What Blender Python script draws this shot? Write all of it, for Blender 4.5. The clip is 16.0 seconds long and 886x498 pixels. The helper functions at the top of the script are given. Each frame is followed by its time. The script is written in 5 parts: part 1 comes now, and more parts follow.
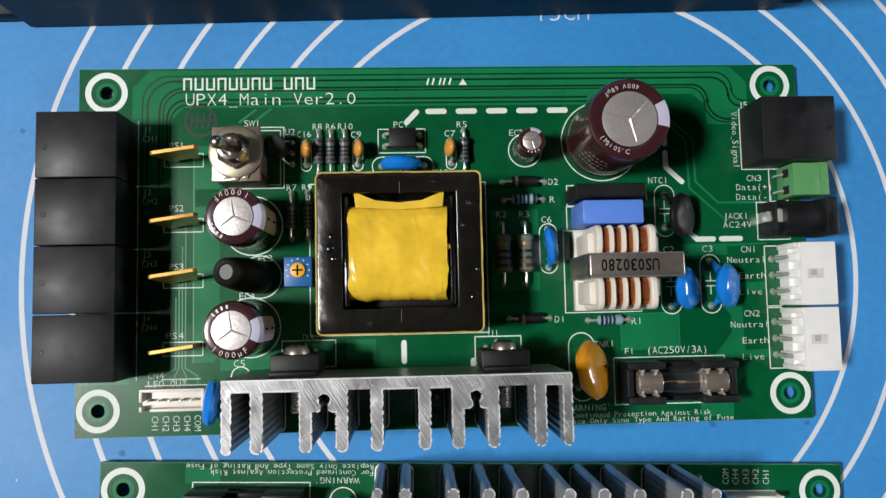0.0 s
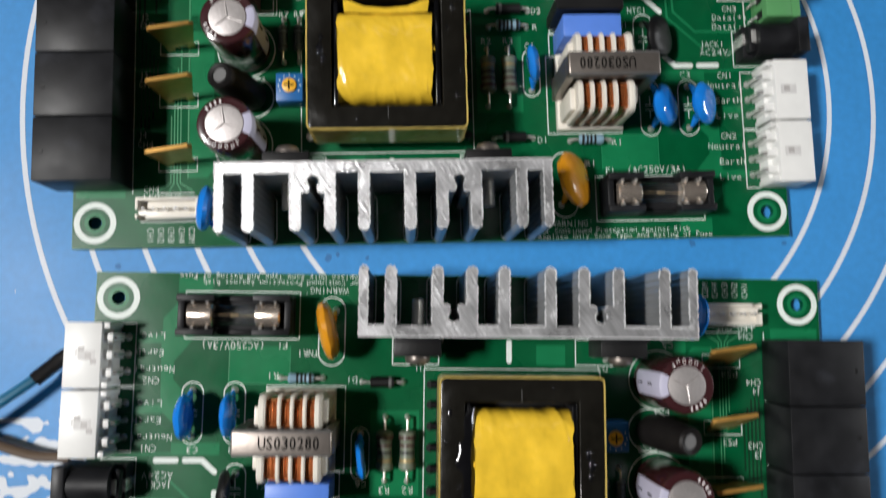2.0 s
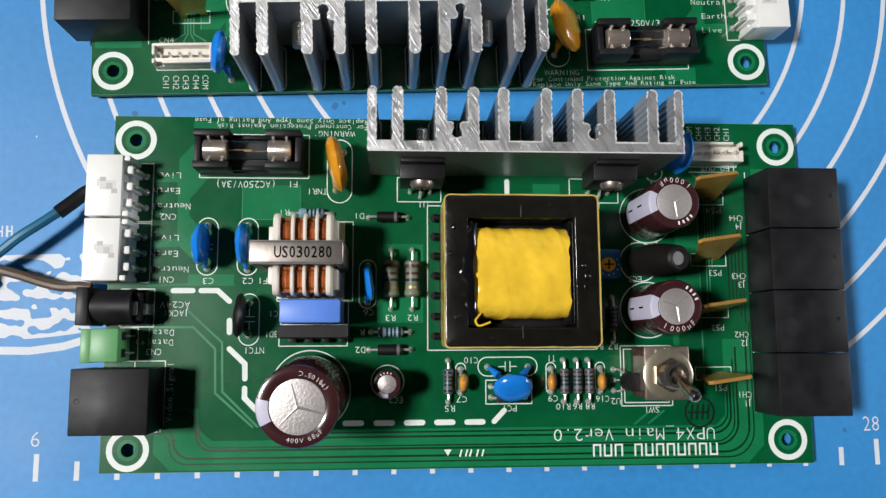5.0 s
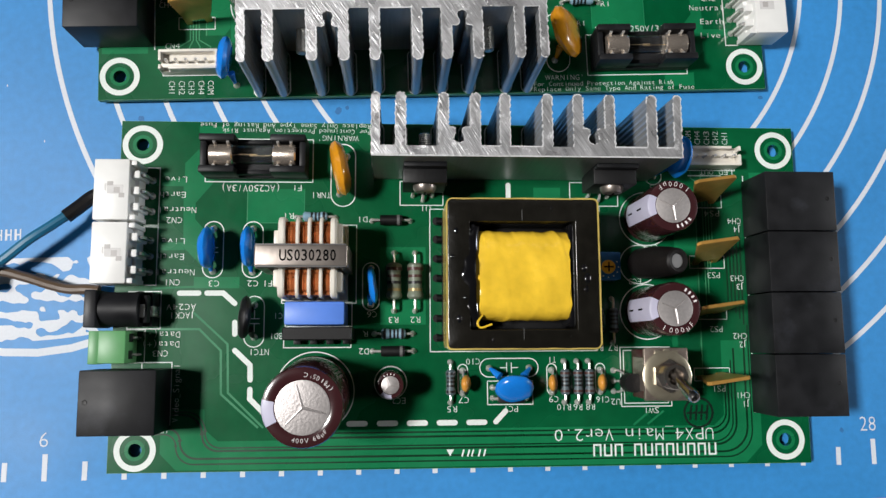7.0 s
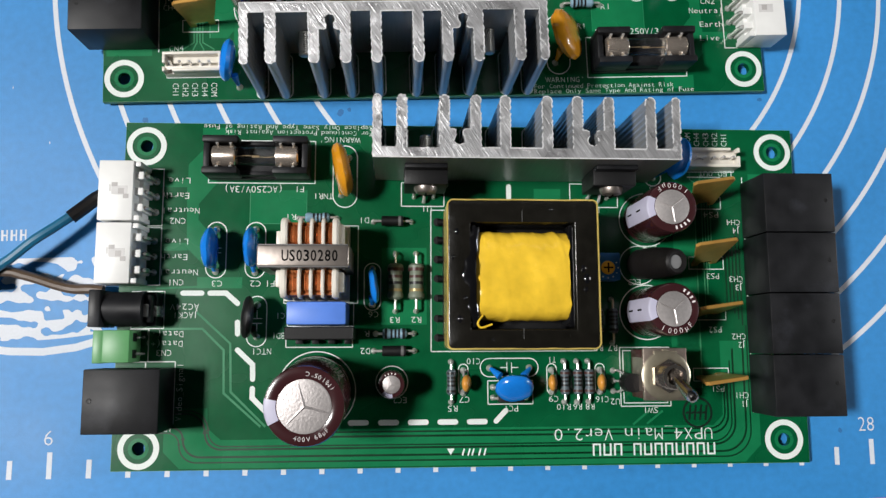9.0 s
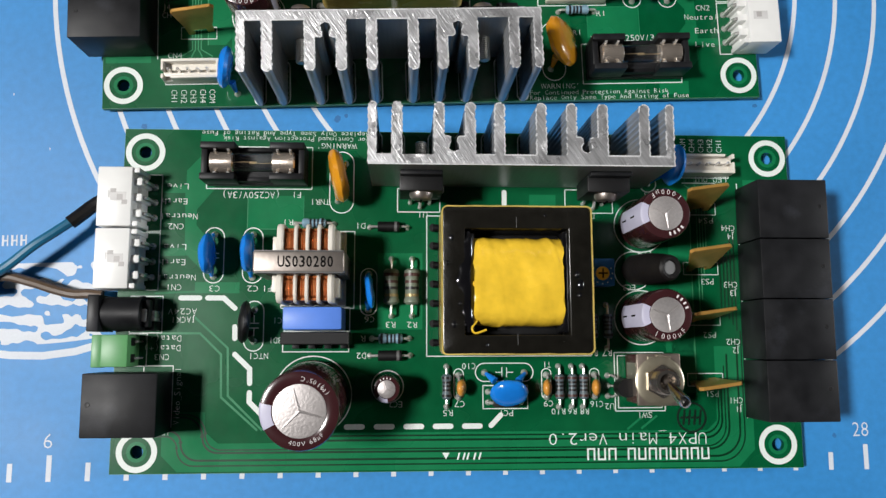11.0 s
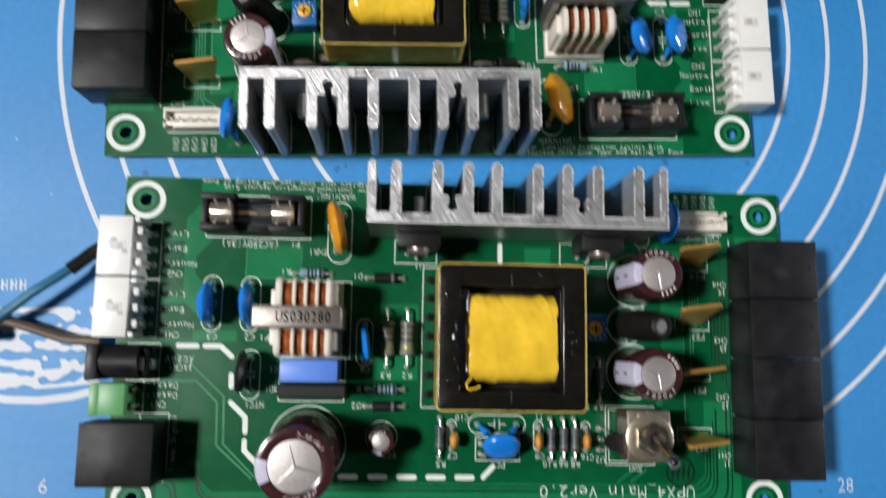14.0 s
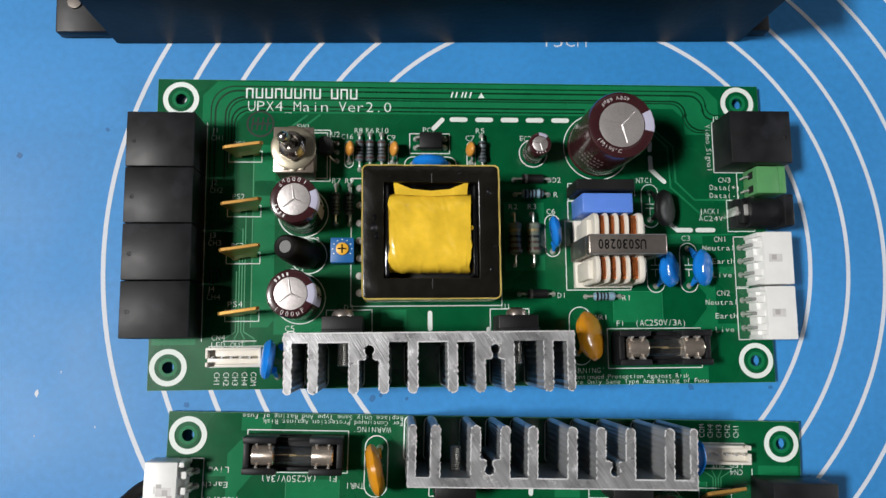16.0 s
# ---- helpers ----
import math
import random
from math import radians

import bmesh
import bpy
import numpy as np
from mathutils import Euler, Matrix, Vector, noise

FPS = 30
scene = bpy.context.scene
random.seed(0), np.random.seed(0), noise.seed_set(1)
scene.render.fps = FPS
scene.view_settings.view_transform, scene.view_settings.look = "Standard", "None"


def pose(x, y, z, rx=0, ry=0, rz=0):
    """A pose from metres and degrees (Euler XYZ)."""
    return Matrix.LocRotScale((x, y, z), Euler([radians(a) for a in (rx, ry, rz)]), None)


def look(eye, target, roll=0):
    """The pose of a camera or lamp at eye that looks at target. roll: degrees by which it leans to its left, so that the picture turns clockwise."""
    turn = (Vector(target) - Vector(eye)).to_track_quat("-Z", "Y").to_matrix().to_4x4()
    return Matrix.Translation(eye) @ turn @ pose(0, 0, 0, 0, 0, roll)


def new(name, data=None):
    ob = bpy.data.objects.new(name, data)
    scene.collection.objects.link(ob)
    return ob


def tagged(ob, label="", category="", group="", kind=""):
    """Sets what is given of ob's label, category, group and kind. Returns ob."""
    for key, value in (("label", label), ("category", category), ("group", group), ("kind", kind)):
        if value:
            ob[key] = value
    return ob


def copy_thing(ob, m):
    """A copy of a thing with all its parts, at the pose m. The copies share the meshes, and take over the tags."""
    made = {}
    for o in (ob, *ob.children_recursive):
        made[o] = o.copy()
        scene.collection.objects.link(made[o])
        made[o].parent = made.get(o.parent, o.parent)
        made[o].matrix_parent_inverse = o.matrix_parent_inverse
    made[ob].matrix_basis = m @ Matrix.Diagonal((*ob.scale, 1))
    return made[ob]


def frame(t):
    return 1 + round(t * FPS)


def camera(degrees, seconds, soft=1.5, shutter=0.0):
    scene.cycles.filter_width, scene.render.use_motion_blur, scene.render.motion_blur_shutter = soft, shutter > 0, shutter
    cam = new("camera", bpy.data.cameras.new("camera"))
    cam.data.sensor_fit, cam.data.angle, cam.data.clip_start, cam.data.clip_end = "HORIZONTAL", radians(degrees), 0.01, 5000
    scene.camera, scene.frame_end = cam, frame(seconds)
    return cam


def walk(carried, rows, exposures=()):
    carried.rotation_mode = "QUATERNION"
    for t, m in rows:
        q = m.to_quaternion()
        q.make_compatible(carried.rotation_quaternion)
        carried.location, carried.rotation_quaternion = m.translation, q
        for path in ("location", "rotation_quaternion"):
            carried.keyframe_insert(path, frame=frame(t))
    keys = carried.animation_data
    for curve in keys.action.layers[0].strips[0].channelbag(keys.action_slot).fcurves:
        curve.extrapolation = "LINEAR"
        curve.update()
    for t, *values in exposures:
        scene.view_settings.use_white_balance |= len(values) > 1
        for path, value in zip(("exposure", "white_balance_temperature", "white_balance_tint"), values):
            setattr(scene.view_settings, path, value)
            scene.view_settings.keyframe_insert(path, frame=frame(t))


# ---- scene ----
# Two circuit boards on a blue mat. Shapes are written in millimetres and scaled to metres as they are linked.
cam = camera(60.0, 16.0, soft=1.4, shutter=0.85)
PATH = [
    (0, pose(-0.00937, 0.02249, 0.18648, 4.356, -2.469, -1.214)),
    (0.5, pose(-0.00840, 0.01919, 0.18677, 4.590, -2.314, -1.158)),
    (1, pose(-0.01044, 0.01016, 0.18788, 5.116, -2.678, -1.106)),
    (1.5, pose(-0.01194, -0.00877, 0.18890, 5.808, -2.708, -1.209)),
    (2, pose(-0.00733, -0.02782, 0.18815, 6.211, -2.457, -1.385)),
    (2.5, pose(-0.00932, -0.04205, 0.18760, 6.184, -2.784, -1.493)),
    (3, pose(-0.01295, -0.05982, 0.18737, 6.769, -3.229, -1.544)),
    (3.5, pose(-0.01489, -0.06900, 0.19028, 6.878, -3.477, -1.827)),
    (4, pose(-0.01304, -0.07012, 0.19233, 6.890, -3.498, -2.182)),
    (6.5, pose(-0.01349, -0.07056, 0.19599, 6.880, -3.535, -2.097)),
    (7, pose(-0.01365, -0.06994, 0.19689, 6.904, -3.456, -2.193)),
    (7.5, pose(-0.01368, -0.06961, 0.19750, 6.977, -3.452, -2.131)),
    (8, pose(-0.01322, -0.06926, 0.19750, 6.840, -3.401, -2.068)),
    (8.5, pose(-0.01161, -0.06954, 0.19855, 7.059, -3.251, -2.146)),
    (9, pose(-0.01326, -0.07031, 0.19852, 6.999, -3.251, -2.100)),
    (11.5, pose(-0.00946, -0.06904, 0.20048, 6.994, -2.821, -1.979)),
    (12, pose(-0.00839, -0.06918, 0.20049, 7.146, -2.842, -2.118)),
    (12.5, pose(-0.00864, -0.07025, 0.20050, 7.035, -2.792, -2.035)),
    (13, pose(-0.00849, -0.07023, 0.20062, 7.059, -2.777, -2.030)),
    (13.5, pose(-0.00817, -0.06876, 0.20160, 7.244, -2.961, -1.697)),
    (14, pose(-0.01184, -0.05747, 0.20436, 7.363, -3.586, -0.938)),
    (14.5, pose(-0.02140, -0.03755, 0.21082, 8.094, -3.945, -0.017)),
    (15, pose(-0.02546, -0.01293, 0.21436, 7.400, -4.282, 0.179)),
    (15.5, pose(-0.02366, 0.00133, 0.21581, 7.103, -3.952, -0.287)),
    (16, pose(-0.02169, 0.00489, 0.21748, 7.285, -3.824, -0.592)),
]
# the camera opens up slightly over the second board
walk(cam, PATH, [(0, 0.0), (1.5, 0.0), (3.5, 0.14), (13.5, 0.14), (15, 0.02), (16, 0.02)])

# ---- light ----
world = bpy.data.worlds.new("room_light")
scene.world = world
world.use_nodes = True
# background gradient added for an unseen room: pale near the horizon, dim overhead
sky, links = world.node_tree.nodes, world.node_tree.links
way, height, shade = sky.new("ShaderNodeTexCoord"), sky.new("ShaderNodeSeparateXYZ"), sky.new("ShaderNodeMapRange")
links.new(way.outputs["Generated"], height.inputs[0]), links.new(height.outputs["Z"], shade.inputs["Value"])
shade.inputs["From Min"].default_value, shade.inputs["From Max"].default_value = 0.05, 0.8
shade.inputs["To Min"].default_value, shade.inputs["To Max"].default_value = 0.013, 0.0025
# the gradient is also brightened towards the bench lamp's side
side, strength = sky.new("ShaderNodeMapRange"), sky.new("ShaderNodeMath")
strength.operation = "MULTIPLY"
side.inputs["From Min"].default_value, side.inputs["From Max"].default_value = -1.0, 1.0
side.inputs["To Min"].default_value, side.inputs["To Max"].default_value = 1.7, 0.4
links.new(height.outputs["X"], side.inputs["Value"])
links.new(shade.outputs[0], strength.inputs[0]), links.new(side.outputs[0], strength.inputs[1])
links.new(strength.outputs[0], sky["Background"].inputs[1])
sky["Background"].inputs[0].default_value = (0.90, 0.95, 1.0, 1)


def tube_lamp(name, eye, target, wide, long, watts, colour):
    data = bpy.data.lights.new(name, "AREA")
    data.shape, data.size, data.size_y, data.energy, data.color = "RECTANGLE", wide, long, watts, colour
    lamp = new(name, data)
    lamp.matrix_world = look(eye, target)
    return lamp


# stronger bench lamp west, unseen fill added low east, the room's far ceiling lamp
tube_lamp("bench_lamp", (-0.89, -0.02, 1.26), (0, 0, 0), 0.22, 0.16, 25.9, (1.0, 0.98, 0.96))
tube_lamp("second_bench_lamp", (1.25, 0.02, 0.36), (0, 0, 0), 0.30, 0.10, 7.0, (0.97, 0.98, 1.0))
tube_lamp("ceiling_lamp", (0.10, 1.30, 1.75), (0, 0, 0), 1.1, 0.22, 0.5, (1.0, 0.98, 0.96))

# ---- materials ----
def material(name, colour, rough=0.5, metal=0.0, vary=0.12, grain=400.0, bump=0.0, bump_scale=1500.0, coat=0.0, clear=0.0, stretch=(1, 1, 1), blotch=60.0, ior=1.5, scuff=None):
    m = bpy.data.materials.new(name)
    m.use_nodes = True
    n, l = m.node_tree.nodes, m.node_tree.links
    b = n["Principled BSDF"]
    b.inputs["Metallic"].default_value = metal
    b.inputs["IOR"].default_value = ior
    b.inputs["Coat Weight"].default_value = coat
    b.inputs["Coat Roughness"].default_value = 0.08
    b.inputs["Transmission Weight"].default_value = clear
    at = n.new("ShaderNodeTexCoord")
    mp = n.new("ShaderNodeMapping")
    mp.inputs["Scale"].default_value = stretch
    l.new(at.outputs["Object"], mp.inputs[0])
    fine, big = n.new("ShaderNodeTexNoise"), n.new("ShaderNodeTexNoise")
    fine.inputs["Scale"].default_value, fine.inputs["Detail"].default_value = grain, 5
    big.inputs["Scale"].default_value, big.inputs["Detail"].default_value = blotch, 3
    l.new(mp.outputs[0], fine.inputs["Vector"]), l.new(at.outputs["Object"], big.inputs["Vector"])
    both = n.new("ShaderNodeMath")
    both.operation = "ADD"
    l.new(fine.outputs["Fac"], both.inputs[0]), l.new(big.outputs["Fac"], both.inputs[1])
    span = n.new("ShaderNodeMapRange")
    span.inputs["From Min"].default_value, span.inputs["From Max"].default_value = 0.6, 1.4
    span.inputs["To Min"].default_value, span.inputs["To Max"].default_value = 1 - vary, 1 + vary
    l.new(both.outputs[0], span.inputs["Value"])
    mix = n.new("ShaderNodeVectorMath")
    mix.operation = "SCALE"
    mix.inputs[0].default_value = colour
    l.new(span.outputs[0], mix.inputs["Scale"])
    shown = mix
    if scuff:
        # pale rubbed patches or dust: scale, least and full noise value, colour added
        rub, cut = n.new("ShaderNodeTexNoise"), n.new("ShaderNodeMapRange")
        rub.inputs["Scale"].default_value, rub.inputs["Detail"].default_value, rub.inputs["Roughness"].default_value = scuff[0], 8, 0.65
        cut.inputs["From Min"].default_value, cut.inputs["From Max"].default_value = scuff[1], scuff[2]
        pale, shown = n.new("ShaderNodeVectorMath"), n.new("ShaderNodeVectorMath")
        pale.operation, shown.operation = "SCALE", "ADD"
        pale.inputs[0].default_value = scuff[3]
        l.new(at.outputs["Object"], rub.inputs["Vector"]), l.new(rub.outputs["Fac"], cut.inputs["Value"])
        l.new(cut.outputs[0], pale.inputs["Scale"])
        l.new(mix.outputs[0], shown.inputs[0]), l.new(pale.outputs[0], shown.inputs[1])
    l.new(shown.outputs[0], b.inputs["Base Color"])
    rr = n.new("ShaderNodeMapRange")
    rr.inputs["From Min"].default_value, rr.inputs["From Max"].default_value = 0.3, 0.7
    rr.inputs["To Min"].default_value, rr.inputs["To Max"].default_value = max(0.02, rough - 0.08), min(1, rough + 0.08)
    l.new(big.outputs["Fac"], rr.inputs["Value"])
    l.new(rr.outputs[0], b.inputs["Roughness"])
    if bump:
        bn, bp = n.new("ShaderNodeTexNoise"), n.new("ShaderNodeBump")
        bn.inputs["Scale"].default_value, bn.inputs["Detail"].default_value = bump_scale, 4
        bp.inputs["Strength"].default_value, bp.inputs["Distance"].default_value = bump, 0.0003
        l.new(mp.outputs[0], bn.inputs["Vector"]), l.new(bn.outputs["Fac"], bp.inputs["Height"]), l.new(bp.outputs[0], b.inputs["Normal"])
    return m


M_MAT = material("blue_silicone", (0.030, 0.232, 0.56), 0.52, vary=0.14, grain=500, bump=0.10, bump_scale=2500, blotch=16, ior=1.46)
M_PRINT = material("white_print", (0.63, 0.67, 0.73), 0.6, vary=0.06, grain=1500)
M_DIRT = material("dark_smudge", (0.020, 0.14, 0.36), 0.6, vary=0.3, grain=2500)
M_PINK = material("pink_edge", (0.75, 0.2, 0.25), 0.6)
M_TABLE = material("grey_table", (0.35, 0.35, 0.36), 0.5)
M_GREEN = material("green_solder_mask", (0.0011, 0.088, 0.030), 0.27, vary=0.2, grain=250, bump=0.05, bump_scale=900, blotch=35, ior=1.42)
M_COPPER_GREEN = material("green_mask_over_copper", (0.007, 0.165, 0.062), 0.27, vary=0.14, grain=250, bump=0.05, bump_scale=900, blotch=35, ior=1.42)
M_GAP = material("green_mask_over_gap", (0.0006, 0.030, 0.010), 0.32, vary=0.2)
M_LINE = material("bright_trace", (0.05, 0.26, 0.12), 0.35, vary=0.15, grain=3000)
M_TRACE = material("green_mask_over_thin_copper", (0.010, 0.19, 0.075), 0.34, vary=0.15, grain=600)
M_EDGE = material("board_laminate", (0.16, 0.34, 0.16), 0.6)
M_SILK = material("silkscreen_white", (0.72, 0.78, 0.74), 0.55, vary=0.12, grain=3000)
M_INK = material("stamp_ink", (0.001, 0.016, 0.008), 0.5, vary=0.4, grain=2500)
M_BLACK = material("black_plastic", (0.0102, 0.0106, 0.0122), 0.46, vary=0.35, grain=220, bump=0.06, bump_scale=1800, blotch=110, ior=1.31, scuff=(70.0, 0.57, 0.84, (0.022, 0.024, 0.031)))
M_BLACK_DULL = material("black_epoxy", (0.005, 0.005, 0.0055), 0.5, vary=0.3, grain=800, bump=0.1, ior=1.4)
M_BOX = material("dark_navy_metal", (0.0018, 0.0030, 0.0072), 0.5, vary=0.4, grain=120, bump=0.2, bump_scale=500, blotch=25, ior=1.24, scuff=(130.0, 0.62, 0.8, (0.02, 0.022, 0.026)))
M_WHITE = material("white_nylon", (0.80, 0.80, 0.78), 0.4, vary=0.05, grain=300)
M_CREAM = material("cream_nylon", (0.74, 0.70, 0.62), 0.42, vary=0.08, grain=300)
# greys that paint shade into the white headers' latch recesses
M_RECESS_SHADE = material("shadowed_recess", (0.62, 0.61, 0.60), 0.6)
M_NYLON_SHADE = material("grey_shadowed_nylon", (0.42, 0.40, 0.39), 0.5)
M_TERMINAL = material("green_terminal_plastic", (0.095, 0.30, 0.11), 0.45, vary=0.08)
M_BLUEBOX = material("periwinkle_epoxy", (0.095, 0.225, 0.70), 0.42, vary=0.08, grain=300, bump=0.05)
M_DISC = material("blue_epoxy", (0.010, 0.20, 0.70), 0.16, vary=0.12, grain=300, bump=0.15, bump_scale=500, coat=0.4)
M_TRIM = material("blue_trimmer_plastic", (0.008, 0.115, 0.36), 0.4, vary=0.15)
M_AMBER = material("amber_epoxy", (0.62, 0.26, 0.012), 0.18, vary=0.12, grain=250, bump=0.12, bump_scale=450, coat=0.4)
M_ORANGE = material("orange_epoxy", (0.68, 0.30, 0.05), 0.3, vary=0.12)
M_SLEEVE = material("maroon_sleeve", (0.042, 0.013, 0.015), 0.22, vary=0.15, grain=300, coat=0.4)
M_STRIPE = material("lilac_stripe", (0.48, 0.47, 0.60), 0.35, vary=0.06)
M_CAN = material("aluminium_can_top", (0.60, 0.56, 0.55), 0.42, metal=0.78, vary=0.14, grain=1600, bump=0.22, bump_scale=1600)
M_ALU_CUT = material("sawn_aluminium", (0.47, 0.47, 0.48), 0.33, metal=0.62, vary=0.4, grain=560, bump=0.5, bump_scale=700, blotch=170, scuff=(420.0, 0.58, 0.70, (0.40, 0.40, 0.40)))
M_ALU = material("extruded_aluminium", (0.40, 0.41, 0.42), 0.42, metal=0.5, vary=0.15, grain=500, bump=0.12, stretch=(4, 4, 0.15))
M_BURR = material("burr_highlight", (0.86, 0.86, 0.87), 0.3, metal=0.35, vary=0.2, grain=900)
M_STEEL = material("steel", (0.29, 0.255, 0.23), 0.4, metal=0.85, vary=0.15, grain=600, bump=0.1)
M_TIN = material("tinned_lead", (0.74, 0.73, 0.70), 0.26, metal=0.65, vary=0.15)
M_NICKEL = material("nickel_plate", (0.72, 0.62, 0.53), 0.22, metal=0.82, vary=0.2, grain=500, bump=0.08)
M_WASHER = material("brass_washer", (0.40, 0.36, 0.27), 0.4, metal=0.8, vary=0.2)
M_CHROME = material("polished_chrome", (0.62, 0.60, 0.58), 0.22, metal=1.0, vary=0.15)
M_BRASS = material("brass_tab", (0.66, 0.36, 0.09), 0.34, metal=0.6, vary=0.18, grain=400, bump=0.08)
M_COPPER = material("enamelled_copper", (0.52, 0.17, 0.055), 0.28, metal=0.7, vary=0.25, grain=900)
M_YELLOW = material("yellow_tape", (0.82, 0.53, 0.04), 0.22, vary=0.22, grain=260, bump=0.85, bump_scale=150, coat=0.6, blotch=120)
M_CORETAPE = material("yellow_core_tape", (0.50, 0.37, 0.10), 0.26, vary=0.4, grain=300, coat=0.3)
M_FERRITE = material("lacquered_ferrite", (0.0085, 0.0078, 0.0062), 0.2, vary=0.4, grain=400, bump=0.3, bump_scale=420, coat=0.0, ior=1.45, scuff=(900.0, 0.71, 0.76, (0.12, 0.12, 0.11)))
M_LACQUER = material("glossy_black_bobbin", (0.005, 0.005, 0.006), 0.14, vary=0.3, bump=0.25, bump_scale=300, coat=0.3)
M_GLASS = material("fuse_glass", (0.9, 0.93, 0.92), 0.04, clear=1.0, vary=0.0, ior=1.45)
M_DARKRED = material("maroon_phenolic", (0.055, 0.012, 0.012), 0.4)
M_RES_BLUE = material("blue_grey_resistor", (0.10, 0.135, 0.155), 0.35, vary=0.15)
M_RES_GREEN = material("grey_green_resistor", (0.15, 0.18, 0.135), 0.45, vary=0.2)
M_BAND_BLACK = material("black_band", (0.012, 0.012, 0.014), 0.4)
M_BAND_BLUE = material("blue_band", (0.02, 0.05, 0.22), 0.4)
M_BAND_RED = material("dark_red_band", (0.06, 0.025, 0.022), 0.4)
M_BAND_GOLD = material("gold_band", (0.34, 0.26, 0.12), 0.4, metal=0.4)
M_DIAL = material("yellow_dial", (0.78, 0.42, 0.03), 0.4)
M_GREYFERRITE = material("grey_ferrite_end", (0.13, 0.13, 0.13), 0.5)
M_MARK = material("marking_ink", (0.004, 0.004, 0.004), 0.7, ior=1.15)
M_CAPTEXT = material("white_marking", (0.75, 0.72, 0.72), 0.5)
M_WIRE_BLUE = material("blue_wire", (0.010, 0.12, 0.22), 0.4, vary=0.15)
M_WIRE_BROWN = material("brown_wire", (0.10, 0.065, 0.04), 0.42, vary=0.15)
M_SHRINK = material("black_heatshrink", (0.008, 0.007, 0.007), 0.5, vary=0.3, bump=0.2, ior=1.3)
M_FILAMENT = material("fuse_filament", (0.62, 0.45, 0.26), 0.3, metal=0.8)

for node in M_ALU_CUT.node_tree.nodes:
    if node.type == "MAPPING":
        node.vector_type = "TEXTURE"
        node.inputs["Rotation"].default_value = (0, 0, radians(33))
        node.inputs["Scale"].default_value = (0.22, 4.0, 1)
M_FRAME = material("worn_switch_frame", (0.40, 0.33, 0.28), 0.36, metal=0.85, vary=0.25, grain=500, bump=0.08)
M_BUSH = material("worn_nickel_thread", (0.66, 0.60, 0.54), 0.2, metal=0.95, vary=0.2, grain=500, bump=0.08)
M_RES_PALE = material("pale_blue_resistor", (0.20, 0.33, 0.42), 0.35, vary=0.15)
M_SIDETEXT = material("faded_marking", (0.22, 0.18, 0.18), 0.5, vary=0.2)
M_FLAG = material("pale_blue_tape", (0.16, 0.34, 0.52), 0.35, vary=0.15)

# ---- shape helpers (millimetres) ----
def link_mesh(name, bm, mat, smooth=35):
    bmesh.ops.recalc_face_normals(bm, faces=bm.faces)
    bm.transform(Matrix.Scale(0.001, 4))
    me = bpy.data.meshes.new(name)
    bm.to_mesh(me)
    bm.free()
    me.materials.append(mat)
    me.polygons.foreach_set("use_smooth", [True] * len(me.polygons))
    me.set_sharp_from_angle(angle=radians(smooth))
    return new(name, me)


def part(name, bm, mat, parent, label="", smooth=35):
    ob = link_mesh(name, bm, mat, smooth)
    ob.parent = parent
    return tagged(ob, label) if label else ob


def box(bm, x0, x1, y0, y1, z0, z1, bevel=0.0, seg=2):
    m = Matrix.LocRotScale(((x0 + x1) / 2, (y0 + y1) / 2, (z0 + z1) / 2), None, (abs(x1 - x0), abs(y1 - y0), abs(z1 - z0)))
    got = bmesh.ops.create_cube(bm, size=1, matrix=m)["verts"]
    if bevel:
        bmesh.ops.bevel(bm, geom=list({e for v in got for e in v.link_edges}), offset=bevel, segments=seg, profile=0.5, affect="EDGES")
    return bm


def rod(bm, p0, p1, r0, r1=None, seg=16, caps=True):
    p0, p1 = Vector(p0), Vector(p1)
    r1 = r0 if r1 is None else r1
    m = Matrix.Translation((p0 + p1) / 2) @ (p1 - p0).to_track_quat("Z", "Y").to_matrix().to_4x4()
    bmesh.ops.create_cone(bm, cap_ends=caps, segments=seg, radius1=r0, radius2=r1, depth=(p1 - p0).length, matrix=m)
    return bm


def lathe(bm, profile, m=Matrix(), seg=32):
    """Turns (r, z) pairs round the z axis, then places them by m; r = 0 at an end closes it."""
    rings = []
    for r, z in profile:
        if r < 1e-6:
            rings.append([bm.verts.new(m @ Vector((0, 0, z)))])
        else:
            rings.append([bm.verts.new(m @ Vector((r * math.cos(math.tau * k / seg), r * math.sin(math.tau * k / seg), z))) for k in range(seg)])
    for a, b in zip(rings, rings[1:]):
        for k in range(seg):
            j = (k + 1) % seg
            if len(a) == 1 and len(b) > 1:
                bm.faces.new((a[0], b[k], b[j]))
            elif len(b) == 1 and len(a) > 1:
                bm.faces.new((a[k], a[j], b[0]))
            elif len(a) > 1:
                bm.faces.new((a[k], a[j], b[j], b[k]))
    return bm


